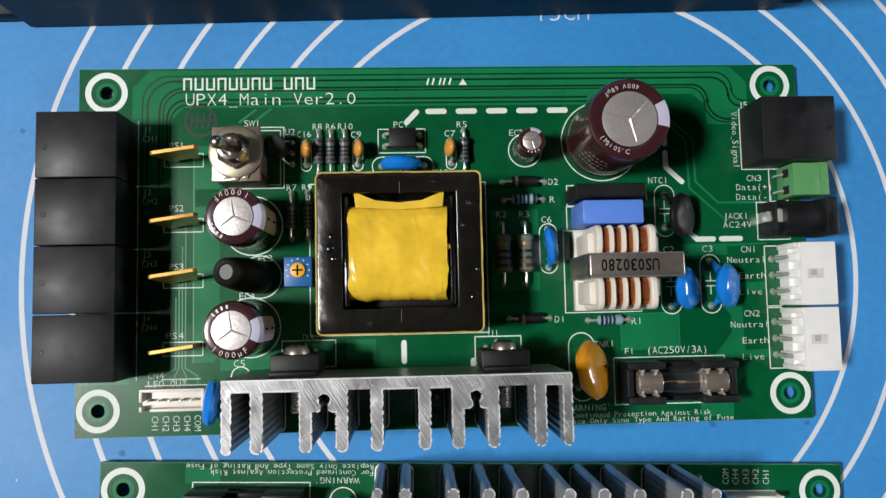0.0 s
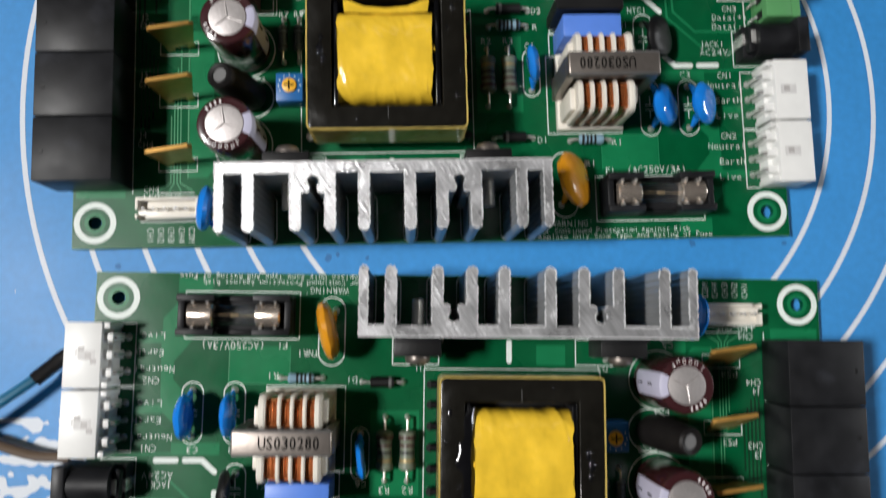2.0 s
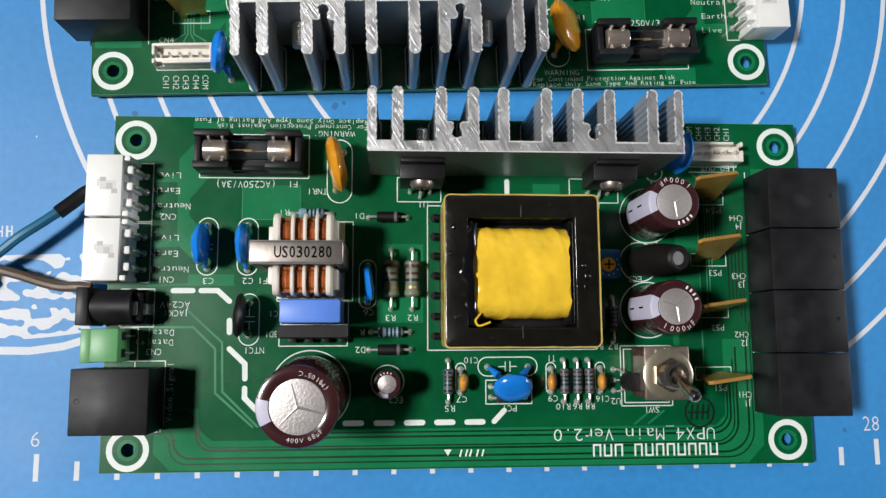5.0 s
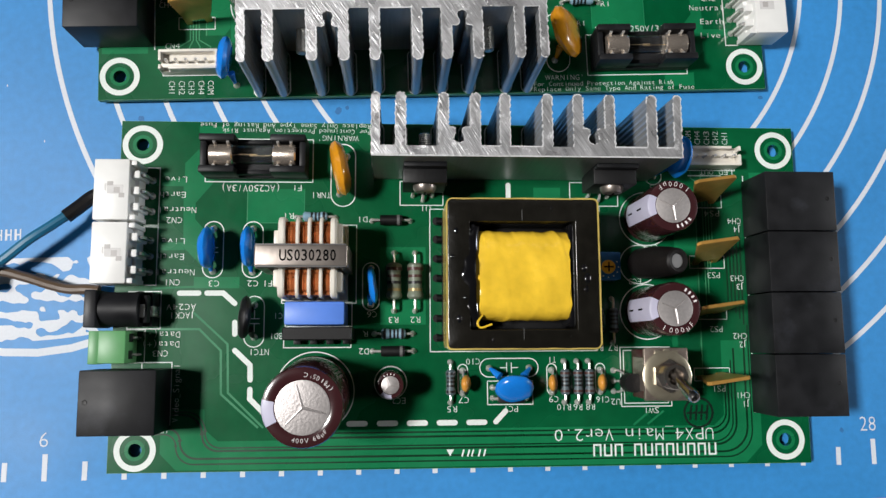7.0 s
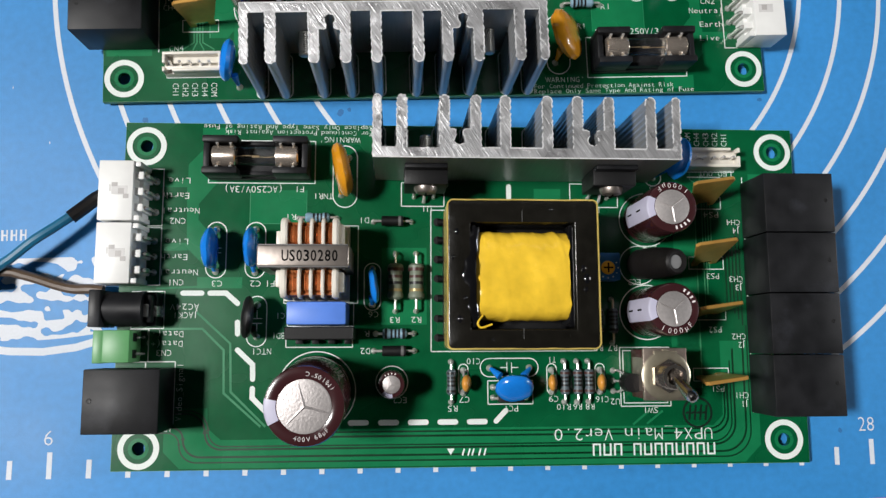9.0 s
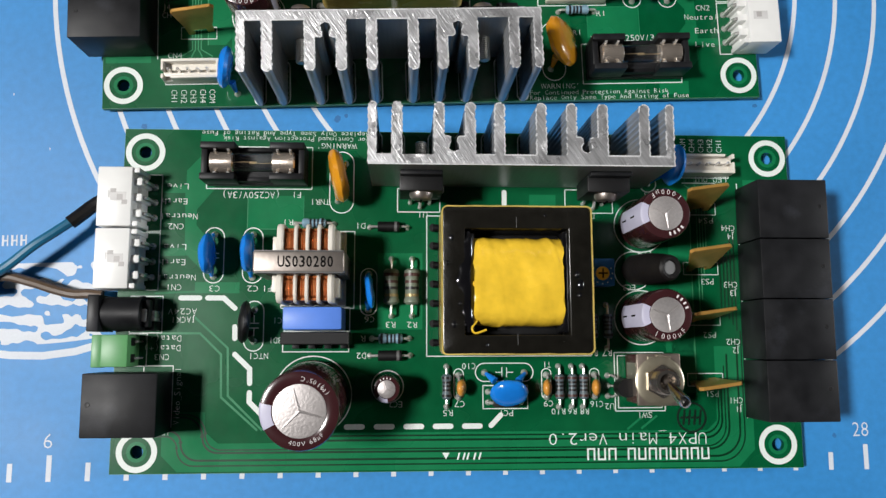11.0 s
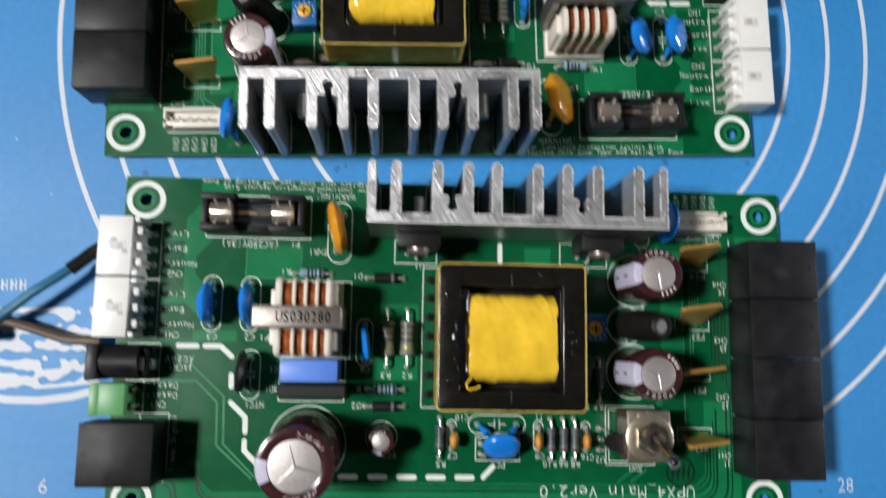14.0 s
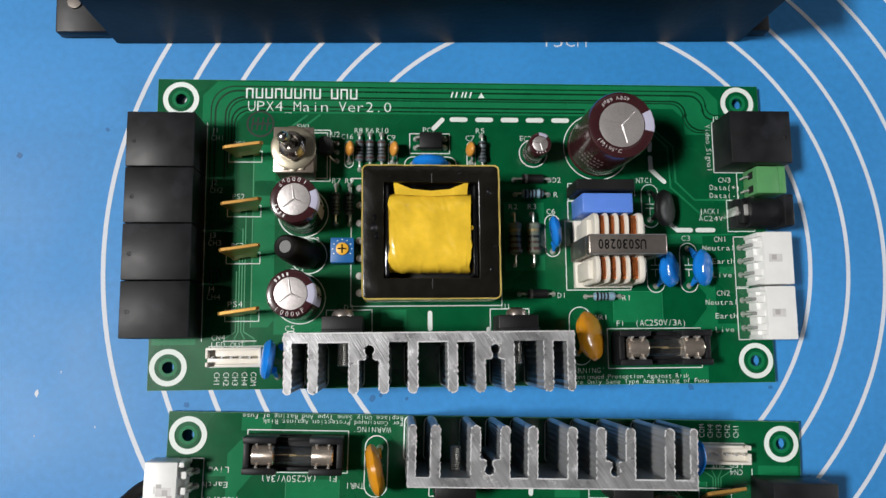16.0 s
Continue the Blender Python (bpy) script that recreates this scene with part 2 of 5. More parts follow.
def sweep(bm, pts, r, seg=10):
    """A round wire along points, smoothed by a Catmull-Rom curve."""
    pts = [Vector(p) for p in pts]
    path = []
    for i in range(len(pts) - 1):
        a, b, c, d = pts[max(i - 1, 0)], pts[i], pts[i + 1], pts[min(i + 2, len(pts) - 1)]
        for k in range(6):
            t = k / 6
            path.append(0.5 * (2 * b + (c - a) * t + (2 * a - 5 * b + 4 * c - d) * t * t + (3 * b - a - 3 * c + d) * t ** 3))
    path.append(pts[-1])
    rings, ref = [], None
    for i, p in enumerate(path):
        way = (path[min(i + 1, len(path) - 1)] - path[max(i - 1, 0)]).normalized()
        ref = (ref - way * ref.dot(way)).normalized() if ref else way.orthogonal().normalized()
        side = way.cross(ref)
        rings.append([bm.verts.new(p + r * (math.cos(math.tau * k / seg) * ref + math.sin(math.tau * k / seg) * side)) for k in range(seg)])
    for a, b in zip(rings, rings[1:]):
        for k in range(seg):
            bm.faces.new((a[k], a[(k + 1) % seg], b[(k + 1) % seg], b[k]))
    bm.faces.new(rings[0]), bm.faces.new(rings[-1])
    return bm


def prism(bm, pts, z0, z1):
    """An outline in x and y, raised from z0 to z1."""
    low, top = [bm.verts.new((x, y, z0)) for x, y in pts], [bm.verts.new((x, y, z1)) for x, y in pts]
    bm.faces.new(low), bm.faces.new(top)
    for i in range(len(pts)):
        j = (i + 1) % len(pts)
        bm.faces.new((low[i], low[j], top[j], top[i]))
    return bm


def plate(bm, loops, z0, z1):
    """An outline with holes (the first loop is the outer one), raised from z0 to z1."""
    edges = []
    for pts in loops:
        vs = [bm.verts.new((x, y, z1)) for x, y in pts]
        edges += [bm.edges.new((vs[i], vs[(i + 1) % len(vs)])) for i in range(len(vs))]
    faces = [f for f in bmesh.ops.triangle_fill(bm, use_beauty=True, edges=edges)["geom"] if isinstance(f, bmesh.types.BMFace)]
    if z0 != z1:
        ext = bmesh.ops.extrude_face_region(bm, geom=faces)["geom"]
        bmesh.ops.translate(bm, verts=[v for v in ext if isinstance(v, bmesh.types.BMVert)], vec=(0, 0, z0 - z1))
    return bm


def circle(x, y, r, seg=28):
    return [(x + r * math.cos(math.tau * k / seg), y + r * math.sin(math.tau * k / seg)) for k in range(seg)]


def rounded(x0, x1, y0, y1, r, side=10):
    """A rectangle with rounded corners and its sides divided."""
    pts = []
    for cx, cy, a0, dx, dy in ((x1 - r, y1 - r, 0, -1, 0), (x0 + r, y1 - r, 90, 0, -1), (x0 + r, y0 + r, 180, 1, 0), (x1 - r, y0 + r, 270, 0, 1)):
        pts += [(cx + r * math.cos(radians(a0 + 18 * k)), cy + r * math.sin(radians(a0 + 18 * k))) for k in range(6)]
        span = (x1 - x0 if dx else y1 - y0) - 2 * r
        x, y = pts[-1]
        pts += [(x + dx * span * k / side, y + dy * span * k / side) for k in range(1, side)]
    return pts


def flat(bm, pts, z):
    bm.faces.new([bm.verts.new((x, y, z)) for x, y in pts])
    return bm


def ribbon(bm, pts, width, z, round_ends=True):
    """A flat printed line along points, with mitred bends and round ends."""
    pts = [Vector(p) for p in pts]
    left, right = [], []
    for i, p in enumerate(pts):
        a = (p - pts[i - 1]).normalized() if i else None
        b = (pts[i + 1] - p).normalized() if i < len(pts) - 1 else None
        way = ((a or b) + (b or a)).normalized()
        side = Vector((-way.y, way.x))
        s = width / 2 / max(0.4, side.dot(Vector((-(a or b).y, (a or b).x))))
        left.append(p + side * s), right.append(p - side * s)
    lv, rv = [bm.verts.new((*p, z)) for p in left], [bm.verts.new((*p, z)) for p in right]
    for i in range(len(pts) - 1):
        bm.faces.new((lv[i], lv[i + 1], rv[i + 1], rv[i]))
    if round_ends:
        for end, other, side in ((pts[0], pts[1], 1), (pts[-1], pts[-2], 1)):
            way = (end - other).normalized()
            nrm = Vector((-way.y, way.x))
            arc = [end + width / 2 * (math.cos(u) * nrm + math.sin(u) * way) for u in [math.pi * k / 6 for k in range(7)]]
            bm.faces.new([bm.verts.new((*p, z)) for p in arc])
    return bm


def ring_flat(bm, x, y, r0, r1, z, a0=0.0, a1=360.0, seg=64):
    turns = [radians(a0 + (a1 - a0) * k / seg) for k in range(seg + 1)]
    ins = [bm.verts.new((x + r0 * math.cos(u), y + r0 * math.sin(u), z)) for u in turns]
    out = [bm.verts.new((x + r1 * math.cos(u), y + r1 * math.sin(u), z)) for u in turns]
    for k in range(seg):
        bm.faces.new((ins[k], out[k], out[k + 1], ins[k + 1]))
    return bm


def outline(bm, pts, width, z):
    for i in range(len(pts)):
        ribbon(bm, [pts[i], pts[(i + 1) % len(pts)]], width, z)
    return bm


def stadium(bm, x0, x1, y0, y1, width, z):
    """A printed outline with two half-round ends along the longer side."""
    pts = []
    if y1 - y0 > x1 - x0:
        r, cx = (x1 - x0) / 2, (x0 + x1) / 2
        pts += [(cx + r * math.cos(u), y1 - r + r * math.sin(u)) for u in [math.pi * k / 10 for k in range(11)]]
        pts += [(cx - r * math.cos(u), y0 + r - r * math.sin(u)) for u in [math.pi * k / 10 for k in range(11)]]
    else:
        r, cy = (y1 - y0) / 2, (y0 + y1) / 2
        pts += [(x0 + r - r * math.sin(u), cy + r * math.cos(u)) for u in [math.pi * k / 10 for k in range(11)]]
        pts += [(x1 - r + r * math.sin(u), cy - r * math.cos(u)) for u in [math.pi * k / 10 for k in range(11)]]
    ribbon(bm, pts + pts[:1], width, z, False)


GLYPHS = {}


def glyph(ch, thin):
    """One character of the built-in font as points and faces, its left edge at 0."""
    if (ch, thin) not in GLYPHS:
        data = bpy.data.curves.new("text", "FONT")
        data.body, data.resolution_u, data.offset = ch, 2, thin
        tmp = bpy.data.objects.new("text", data)
        me = bpy.data.meshes.new_from_object(tmp)
        bpy.data.objects.remove(tmp)
        left = min(v.co.x for v in me.vertices)
        GLYPHS[ch, thin] = [(v.co.x - left, v.co.y) for v in me.vertices], [tuple(p.vertices) for p in me.polygons]
        bpy.data.meshes.remove(me)
    return GLYPHS[ch, thin]


def letters(text, parent, mat, m, width, height, name="lettering", raise_z=0.0, thin=-0.012):
    """Evenly pitched text from the built-in font, fitted to a width and a height, its lower left at the origin of m."""
    caps = max(y for _, y in glyph("H", thin)[0])
    tall = height / caps
    pitch = width / (len(text) - 0.2) if width else 0.0
    points, faces = [], []
    for k, ch in enumerate(text):
        if ch == " ":
            continue
        pts, polys = glyph(ch, thin)
        wide = max(x for x, _ in pts)
        fit = min(max(0.8 * pitch / wide, 0.7 * tall), 1.25 * tall) if width else tall
        if ch in "il1I.,'()|/-µ":
            fit = min(fit, tall)
        shift = pitch * k + (0.8 * pitch - fit * wide) / 2 if width else 0.0
        first = len(points)
        points += [(shift + fit * x, tall * y, raise_z) for x, y in pts]
        faces += [tuple(first + q for q in p) for p in polys]
    me = bpy.data.meshes.new(name)
    me.from_pydata(points, [], faces)
    me.transform(Matrix.Scale(0.001, 4) @ m)
    me.materials.append(mat)
    ob = new(name, me)
    ob.parent = parent
    return ob

# ---- setting ----
TOP = 3.0  # height of the boards' upper face over the mat, mm
RING_C = (29.26, 30.5)
STAINS = ((-117.3, -6.6, 1.0, M_PRINT), (-111.2, -0.8, 0.35, M_PRINT), (-117.4, -17.8, 0.3, M_PRINT), (-101.6, -15.7, 0.35, M_PRINT), (-101.9, 66.9, 0.6, M_DIRT), (-125.5, 59.3, 0.9, M_DIRT),
          (63.8, -7.3, 0.9, M_DIRT), (87.2, -7.7, 0.6, M_DIRT), (-26.9, -9.2, 0.9, M_DIRT), (-24.6, -8.4, 0.5, M_DIRT), (-17.4, -9.4, 0.5, M_DIRT), (-77.6, -10.2, 0.9, M_DIRT), (101, -97, 0.6, M_DIRT))

table = link_mesh("table", box(bmesh.new(), -900, 900, -600, 700, -32, -1.6, 1.0), M_TABLE)
tagged(table, "plain grey worktop under the blue mat", "table", kind="structure")
mat_bm = box(bmesh.new(), -320, 320, -114.6, 330, -1.6, 0.0)
mat_ob = tagged(link_mesh("work_mat", mat_bm, M_MAT), "blue silicone mat with white printed rings and ruler", "mat")
edge_bm = box(bmesh.new(), -320, 320, -119, -114.6, -1.6, 0.05, 0.3)
part("border", edge_bm, M_PINK, mat_ob, "pink edge strip")
for r in (71.9, 83.4, 94.6, 106.2, 118.0, 129.6):
    bm = ring_flat(bmesh.new(), 0, 0, r - 0.62, r + 0.62, 0.05, seg=180)
    bm.transform(Matrix.Translation((*RING_C, 0)) @ Matrix.Diagonal((1 / 0.992, 1, 1, 1)))
    part("printed_ring", bm, M_PRINT, mat_ob)
for k in range(-13, 15):
    bm = bmesh.new()
    x = -99.9 + 9.49 * (k + 9)
    s = 6.4 if (k + 9) % 2 == 0 else 4.5
    y = -100.2 - 0.028 * (x + 99.9)
    ribbon(bm, [(x, y), (x + 0.2, y + s)], 1.25, 0.05, False)
    part("ruler_tick", bm, M_PRINT, mat_ob)
for text, x, y in (("6", -101.2, -92.1), ("28", 106.0, -97.5)):
    letters(text, mat_ob, M_PRINT, pose(x, y, 0.06, 0, 0, -1.9), 2.1 * len(text), 3.6, "ruler_number")
letters("15CM", mat_ob, M_PRINT, pose(23.4, 93.4, 0.06, 0, 0, 1.2), 13.6, 4.0, "ring_size")
# the mat's name plate: plain bars of its letters' size
for k in range(8):
    x = -124.2 + 2.3 * k
    bm = bmesh.new()
    ribbon(bm, [(x, -41.0), (x, -38.2)], 0.55, 0.05, False)
    ribbon(bm, [(x + 1.15, -41.0), (x + 1.15, -38.2)], 0.35, 0.05, False)
    ribbon(bm, [(x + 0.28, -39.6), (x + 0.96, -39.6)], 0.4, 0.05, False)
    part("printed_bar", bm, M_PRINT, mat_ob)
# the white wave drawing: rows of foam that run together, in a round-bottomed field
def foam(x, y):
    warp = 2.2 * noise.noise(Vector((x * 0.09, y * 0.12, 3.0)))
    rows = math.cos(math.tau * (y + warp + 0.05 * x) / 4.7)
    spots = noise.noise(Vector((x * 0.17, y * 0.34, 8.0))) + 0.6 * noise.noise(Vector((x * 0.42, y * 0.55, 1.0)))
    rim = min(1.0, (-45.6 - y) * 0.5, (y + 66.3 - 0.004 * (x + 106) ** 2) * 0.5)
    return min(0.42 * rows + 1.25 * spots + 0.06, rim)


def contour(bm, field, x0, x1, y0, y1, step, z):
    """Fills the part of a field over 0, square by square, with edges cut where it passes 0."""
    nx, ny = round((x1 - x0) / step), round((y1 - y0) / step)
    value = [[field(x0 + i * step, y0 + j * step) for j in range(ny + 1)] for i in range(nx + 1)]
    made = {}

    def vert(x, y):
        key = (round(x, 4), round(y, 4))
        if key not in made:
            made[key] = bm.verts.new((x, y, z))
        return made[key]

    for i in range(nx):
        for j in range(ny):
            ring, pts = ((i, j), (i + 1, j), (i + 1, j + 1), (i, j + 1)), []
            for k in range(4):
                (a, b), (c, d) = ring[k], ring[(k + 1) % 4]
                va, vc = value[a][b], value[c][d]
                if va > 0:
                    pts.append(vert(x0 + a * step, y0 + b * step))
                if (va > 0) != (vc > 0):
                    q = min(0.98, max(0.02, va / (va - vc)))
                    pts.append(vert(x0 + (a + (c - a) * q) * step, y0 + (b + (d - b) * q) * step))
            if len(pts) > 2 and len(set(pts)) == len(pts):
                bm.faces.new(pts)
    return bm


part("printed_wave", contour(bmesh.new(), foam, -129.0, -84.0, -68.0, -45.0, 0.5, 0.05), M_PRINT, mat_ob, "white printed foam of a wave drawing")
rnd = random.Random(5)
part("printed_wave", ribbon(bmesh.new(), [(-128, -63.4), (-122, -66.2), (-117, -67.7), (-110, -68.8), (-102, -69.2), (-94, -68.4), (-88, -66.8)], 1.9, 0.065), M_PRINT, mat_ob)

for x, y, r, ink in STAINS:
    bm = bmesh.new()
    long = 2.2 if ink is M_PRINT else 1.0
    pts = [(x + r / long * (1 + 0.3 * rnd.uniform(-1, 1)) * math.cos(math.tau * k / 9), y + r * (1 + 0.3 * rnd.uniform(-1, 1)) * math.sin(math.tau * k / 9)) for k in range(9)]
    part("speck", flat(bm, pts, 0.04), ink, mat_ob)

# ---- the long dark box behind the boards ----
def long_box():
    body = link_mesh("equipment_case", box(bmesh.new(), -98.5, 86.1, 94.3, 170, 0.2, 46, 0.5), M_BOX)
    tagged(body, "long dark navy metal case lying on the blue mat", "case")
    body.matrix_world = pose(0, 0, 0, 0, 0, 1.15)
    for x0, x1 in ((-113.8, -98.6), (86.2, 93.7)):
        part("end_flange", box(bmesh.new(), x0, x1, 95.9, 170, 0.2, 5.0, 0.6), M_BLACK, body, "black end flange")
    screw = lathe(bmesh.new(), [(2.0, 0), (1.9, 0.6), (0, 0.8)], Matrix.Translation((-108.5, 104.5, 5.0)), 18)
    part("flange_screw", screw, M_STEEL, body)
    return body


long_box()

# ---- circuit board ----
def build_panel(board):
    bm = plate(bmesh.new(), [[(-87.3, -6.1), (87.3, -6.1), (87.3, 80.9), (-87.3, 80.9)]] + [circle(x, y, 1.6) for x, y in HOLES], -1.6, 0.0)
    panel = part("board_panel", bm, M_GREEN, board, "green glass-fibre board with white silkscreen")
    # bare laminate edge
    bm = bmesh.new()
    for x0, x1, y0, y1 in ((-87.36, 87.36, -6.16, -6.1), (-87.36, 87.36, 80.9, 80.96), (-87.36, -87.3, -6.1, 80.9), (87.3, 87.36, -6.1, 80.9)):
        box(bm, x0, x1, y0, y1, -1.6, -0.05)
    part("laminate_edge", bm, M_EDGE, panel)
    # copper under the mask
    for pts in (((41.2, 11.2), (55.5, 11.2), (55.5, 19.9), (41.2, 19.9)),
                ((68.1, 1.2), (71.3, 4.7), (71.3, 8.6), (78.2, 8.7), (78.2, 10.6), (71.5, 10.6), (71.1, 24.9), (77.6, 24.9), (77.6, 27.0), (70.4, 26.8), (66.2, 31.0), (66.2, 21.5), (68.4, 19.0), (68.4, 14.9), (64.1, 9.6), (64.1, -1.0)),
                ((-59.9, 62), (-54.1, 62), (-54.1, 12.5), (-55.6, 10.6), (-59.9, 10.6)),
                ((-86.6, 6.0), (-86.6, 68.5), (-75.0, 68.5), (-75.0, 6.0)),
                ((-54.0, 8.6), (-40.2, 8.6), (-40.2, 14.6), (-46, 20.5), (-54.0, 20.5)),
                ((-24.5, 10.4), (-17.5, 10.4), (-17.5, 15.2), (-24.5, 15.2)),
                ((57.0, 33.6), (68.2, 33.6), (68.2, 36.4), (57.0, 36.4)),
                ((10.5, 26.0), (22.0, 26.0), (22.0, 45.6), (10.5, 45.6)),
                ((60.0, -5.0), (68.0, -5.0), (68.0, -1.4), (60.0, -1.4)),
                ((-60, 51.6), (-52.6, 51.6), (-52.6, 47.4), (-60, 47.4))):
        part("copper_area", flat(bmesh.new(), pts, 0.02), M_COPPER_GREEN, panel)
    # broad copper band along the long edge, cut by dark insulating gaps that bend down at both ends
    band = [(-74.8, 50), (-74.8, 76.3), (-70.6, 80.5), (71, 80.5), (75, 76.5), (75, 66), (64.6, 66), (64.4, 70.9), (61.2, 73.7), (40, 73.7), (38, 71.3), (-62.6, 71.3), (-65.2, 68.8), (-65.2, 50)]
    part("copper_area", flat(bmesh.new(), band, 0.024), M_COPPER_GREEN, panel)

    def arc(cx, cy, r, a0, a1):
        return [(cx + r * math.cos(radians(a0 + (a1 - a0) * k / 8)), cy + r * math.sin(radians(a0 + (a1 - a0) * k / 8))) for k in range(9)]

    # each gap: its height along the edge, its x where it turns down to the sockets, that bend's radius, and its width
    for i, (y, x, r, w) in enumerate(((79.1, -72.4, 6.6, 0.36), (77.8, -71.2, 6.2, 0.5), (76.0, -68.4, 5.4, 0.5), (75.3, -67.5, 5.1, 0.34), (73.2, -66.6, 4.5, 0.5), (72.1, -65.8, 4.2, 0.4))):
        pts = [(x, 46.0 + 3 * i)] + arc(x + r, y - r, r, 180, 90)
        if i < 2:
            pts += arc(67 - 0.9 * i, y - 4.2, 4.2, 90, 0) + arc(74.2 - 0.9 * i, y - 4.2, 3.0, 180, 270) + [(77, y - 7.2)]
        elif i < 4:
            pts += arc(61.2 - 0.7 * (i - 2), y - 3.8, 3.8, 90, 0) + arc(69.9 - 0.7 * (i - 2), y - 3.8, 4.9, 180, 270) + [(75, y - 8.7)]
        else:
            pts += [(35.0, y)]
        part("copper_gap", ribbon(bmesh.new(), pts, w, 0.03 + 0.002 * i, False), M_GAP, panel)
    part("copper_trace", ribbon(bmesh.new(), [(67, 36), (78, 36.4)], 0.5, 0.045), M_COPPER_GREEN, panel)
    for i, pts in enumerate(([(76.5, 46.5), (66.5, 46.5), (61.1, 51.8), (60.8, 62.4), (51.6, 70.6)], [(68.0, 42.4), (59.5, 50.2), (59.1, 62.1), (50.4, 70.6)], [(-45.4, 70.8), (-49.6, 67.6)],
                             [(41.2, 11.1), (41.2, 19.9), (55.5, 19.9), (55.5, 11.1)], [(-41.8, 71.0), (-46.3, 67.4)])):
        part("copper_trace", ribbon(bmesh.new(), pts, 0.22 if i == 3 else 0.55, 0.044, False), M_TRACE, panel)
    for i in range(4):
        x = -64.3 + 0.75 * i
        f = 1.9 * (i - 1.5)
        part("copper_trace", ribbon(bmesh.new(), [(x, 26 + 6 * i), (x, 9.4), (x + f, 7.6), (x + f, 5.6)], 0.3, 0.05 + 0.003 * i, False), M_LINE, panel)
    for i in range(5):
        part("copper_gap", ribbon(bmesh.new(), [(-71.6 + 0.95 * i, 46 - 1.5 * i), (-71.6 + 0.95 * i, 19 + 2 * i)], 0.4, 0.034, False), M_GAP, panel)
    part("copper_gap", ribbon(bmesh.new(), [(-60.2, 62.0), (-60.2, 10.6)], 0.35, 0.036, False), M_LINE, panel)
    # white silkscreen lines
    for x, y in HOLES:
        part("mounting_ring", ring_flat(bmesh.new(), x, y, 3.6, 5.0, 0.06), M_SILK, panel)
        part("hole_land", ring_flat(bmesh.new(), x, y, 1.6, 2.5, 0.03), M_COPPER_GREEN, panel)
    for x in (3.5, 10.9, 18.3, 25.8, -3.9):
        part("isolation_dash", ribbon(bmesh.new(), [(x - 0.2, 69.9), (x + 3.7, 69.9)], 1.35, 0.06), M_SILK, panel)
    for pts in ([(-6.9, 69.8), (-9.4, 67.2)], [(57.7, 51.8), (53.9, 55.4), (53.8, 59.0)], [(53.8, 61.3), (53.8, 63.6), (50.5, 66.9)],
                [(57.9, 44.9), (57.8, 47.8)], [(64.9, 37.6), (60.9, 37.6), (58.0, 40.2)], [(71.6, 37.6), (66.9, 37.6)], [(-10.9, 14.2), (-10.9, 9.8)], [(5.5, 9.6), (5.5, 8.6)]):
        part("isolation_dash", ribbon(bmesh.new(), pts, 1.3, 0.06), M_SILK, panel)
    lines = []
    rects = ((-71.2, -55.8, 0.0, 5.5), (-51.8, -38.9, 51.6, 66.4), (-16.3, -4.9, 59.8, 65.6), (29.2, 45.8, 46.2, 51.2), (39.2, 66.2, -1.7, 9.4),
             (72.8, 80, 54.6, 69.7), (76, 84, 37.2, 46.4), (77.4, 81, 6.0, 20.6), (77.4, 81, 21.0, 35.6), (28, 46.5, 20.4, 40.2), (29.0, 45.5, 40.0, 46.0),
             (-32.9, 9.4, 16.2, 52.4), (-39.6, -27.0, 9.0, 15.2), (6.0, 17.0, 9.0, 15.2), (79.5, 84, 46.6, 54.6), (-51.0, -39.7, 52.4, 65.6), (-67.4, -58.6, 6.9, 6.95))
    for x0, x1, y0, y1 in rects:
        part("outline_print", outline(bmesh.new(), [(x0, y0), (x1, y0), (x1, y1), (x0, y1)], 0.25, 0.06), M_SILK, panel)
    for y in (13.9, 29.8, 43.0, 58.6):
        part("outline_print", outline(bmesh.new(), [(-67.2, y - 1.6), (-58.0, y - 1.6), (-58.0, y + 1.6), (-67.2, y + 1.6)], 0.22, 0.06), M_SILK, panel)
    part("outline_print", ribbon(bmesh.new(), [(-73.3, 7.0), (-73.3, 68.2)], 0.25, 0.06), M_SILK, panel)
    for x0, x1, y0, y1 in ((61.2, 66.2, 19.6, 33.8), (51.4, 56.4, 19.6, 33.8), (50.7, 55.6, 38.4, 51.0), (22.2, 26.4, 30.0, 42.0), (28.4, 34.6, -0.6, 15.6),
                           (-22.4, -20.0, 55.6, 63.2), (-34.8, -32.4, 55.6, 63.2), (0.1, 2.5, 55.6, 63.2), (-17.8, -3.0, 54.2, 58.8)):
        bm = bmesh.new()
        stadium(bm, x0, x1, y0, y1, 0.25, 0.06)
        part("outline_print", bm, M_SILK, panel)
    for x, y, r in ((38.0, 62.0, 9.7), (19.3, 60.0, 4.0), (-46.3, 42.6, 7.0), (-46.9, 18.5, 7.0), (-44.6, 30.4, 5.0), (-49.2, 7.2, 2.2)):
        part("outline_print", ring_flat(bmesh.new(), x, y, r - 0.14, r + 0.14, 0.06), M_SILK, panel)
    # pale outlines that paint the fins' reflections onto the board
    for x0, x1 in FINS:
        bm = bmesh.new()
        stadium(bm, x0 - 0.5, x1 + 0.5, -5.95, 6.0, 0.35, 0.062)
        part("outline_print", bm, M_SILK, panel)
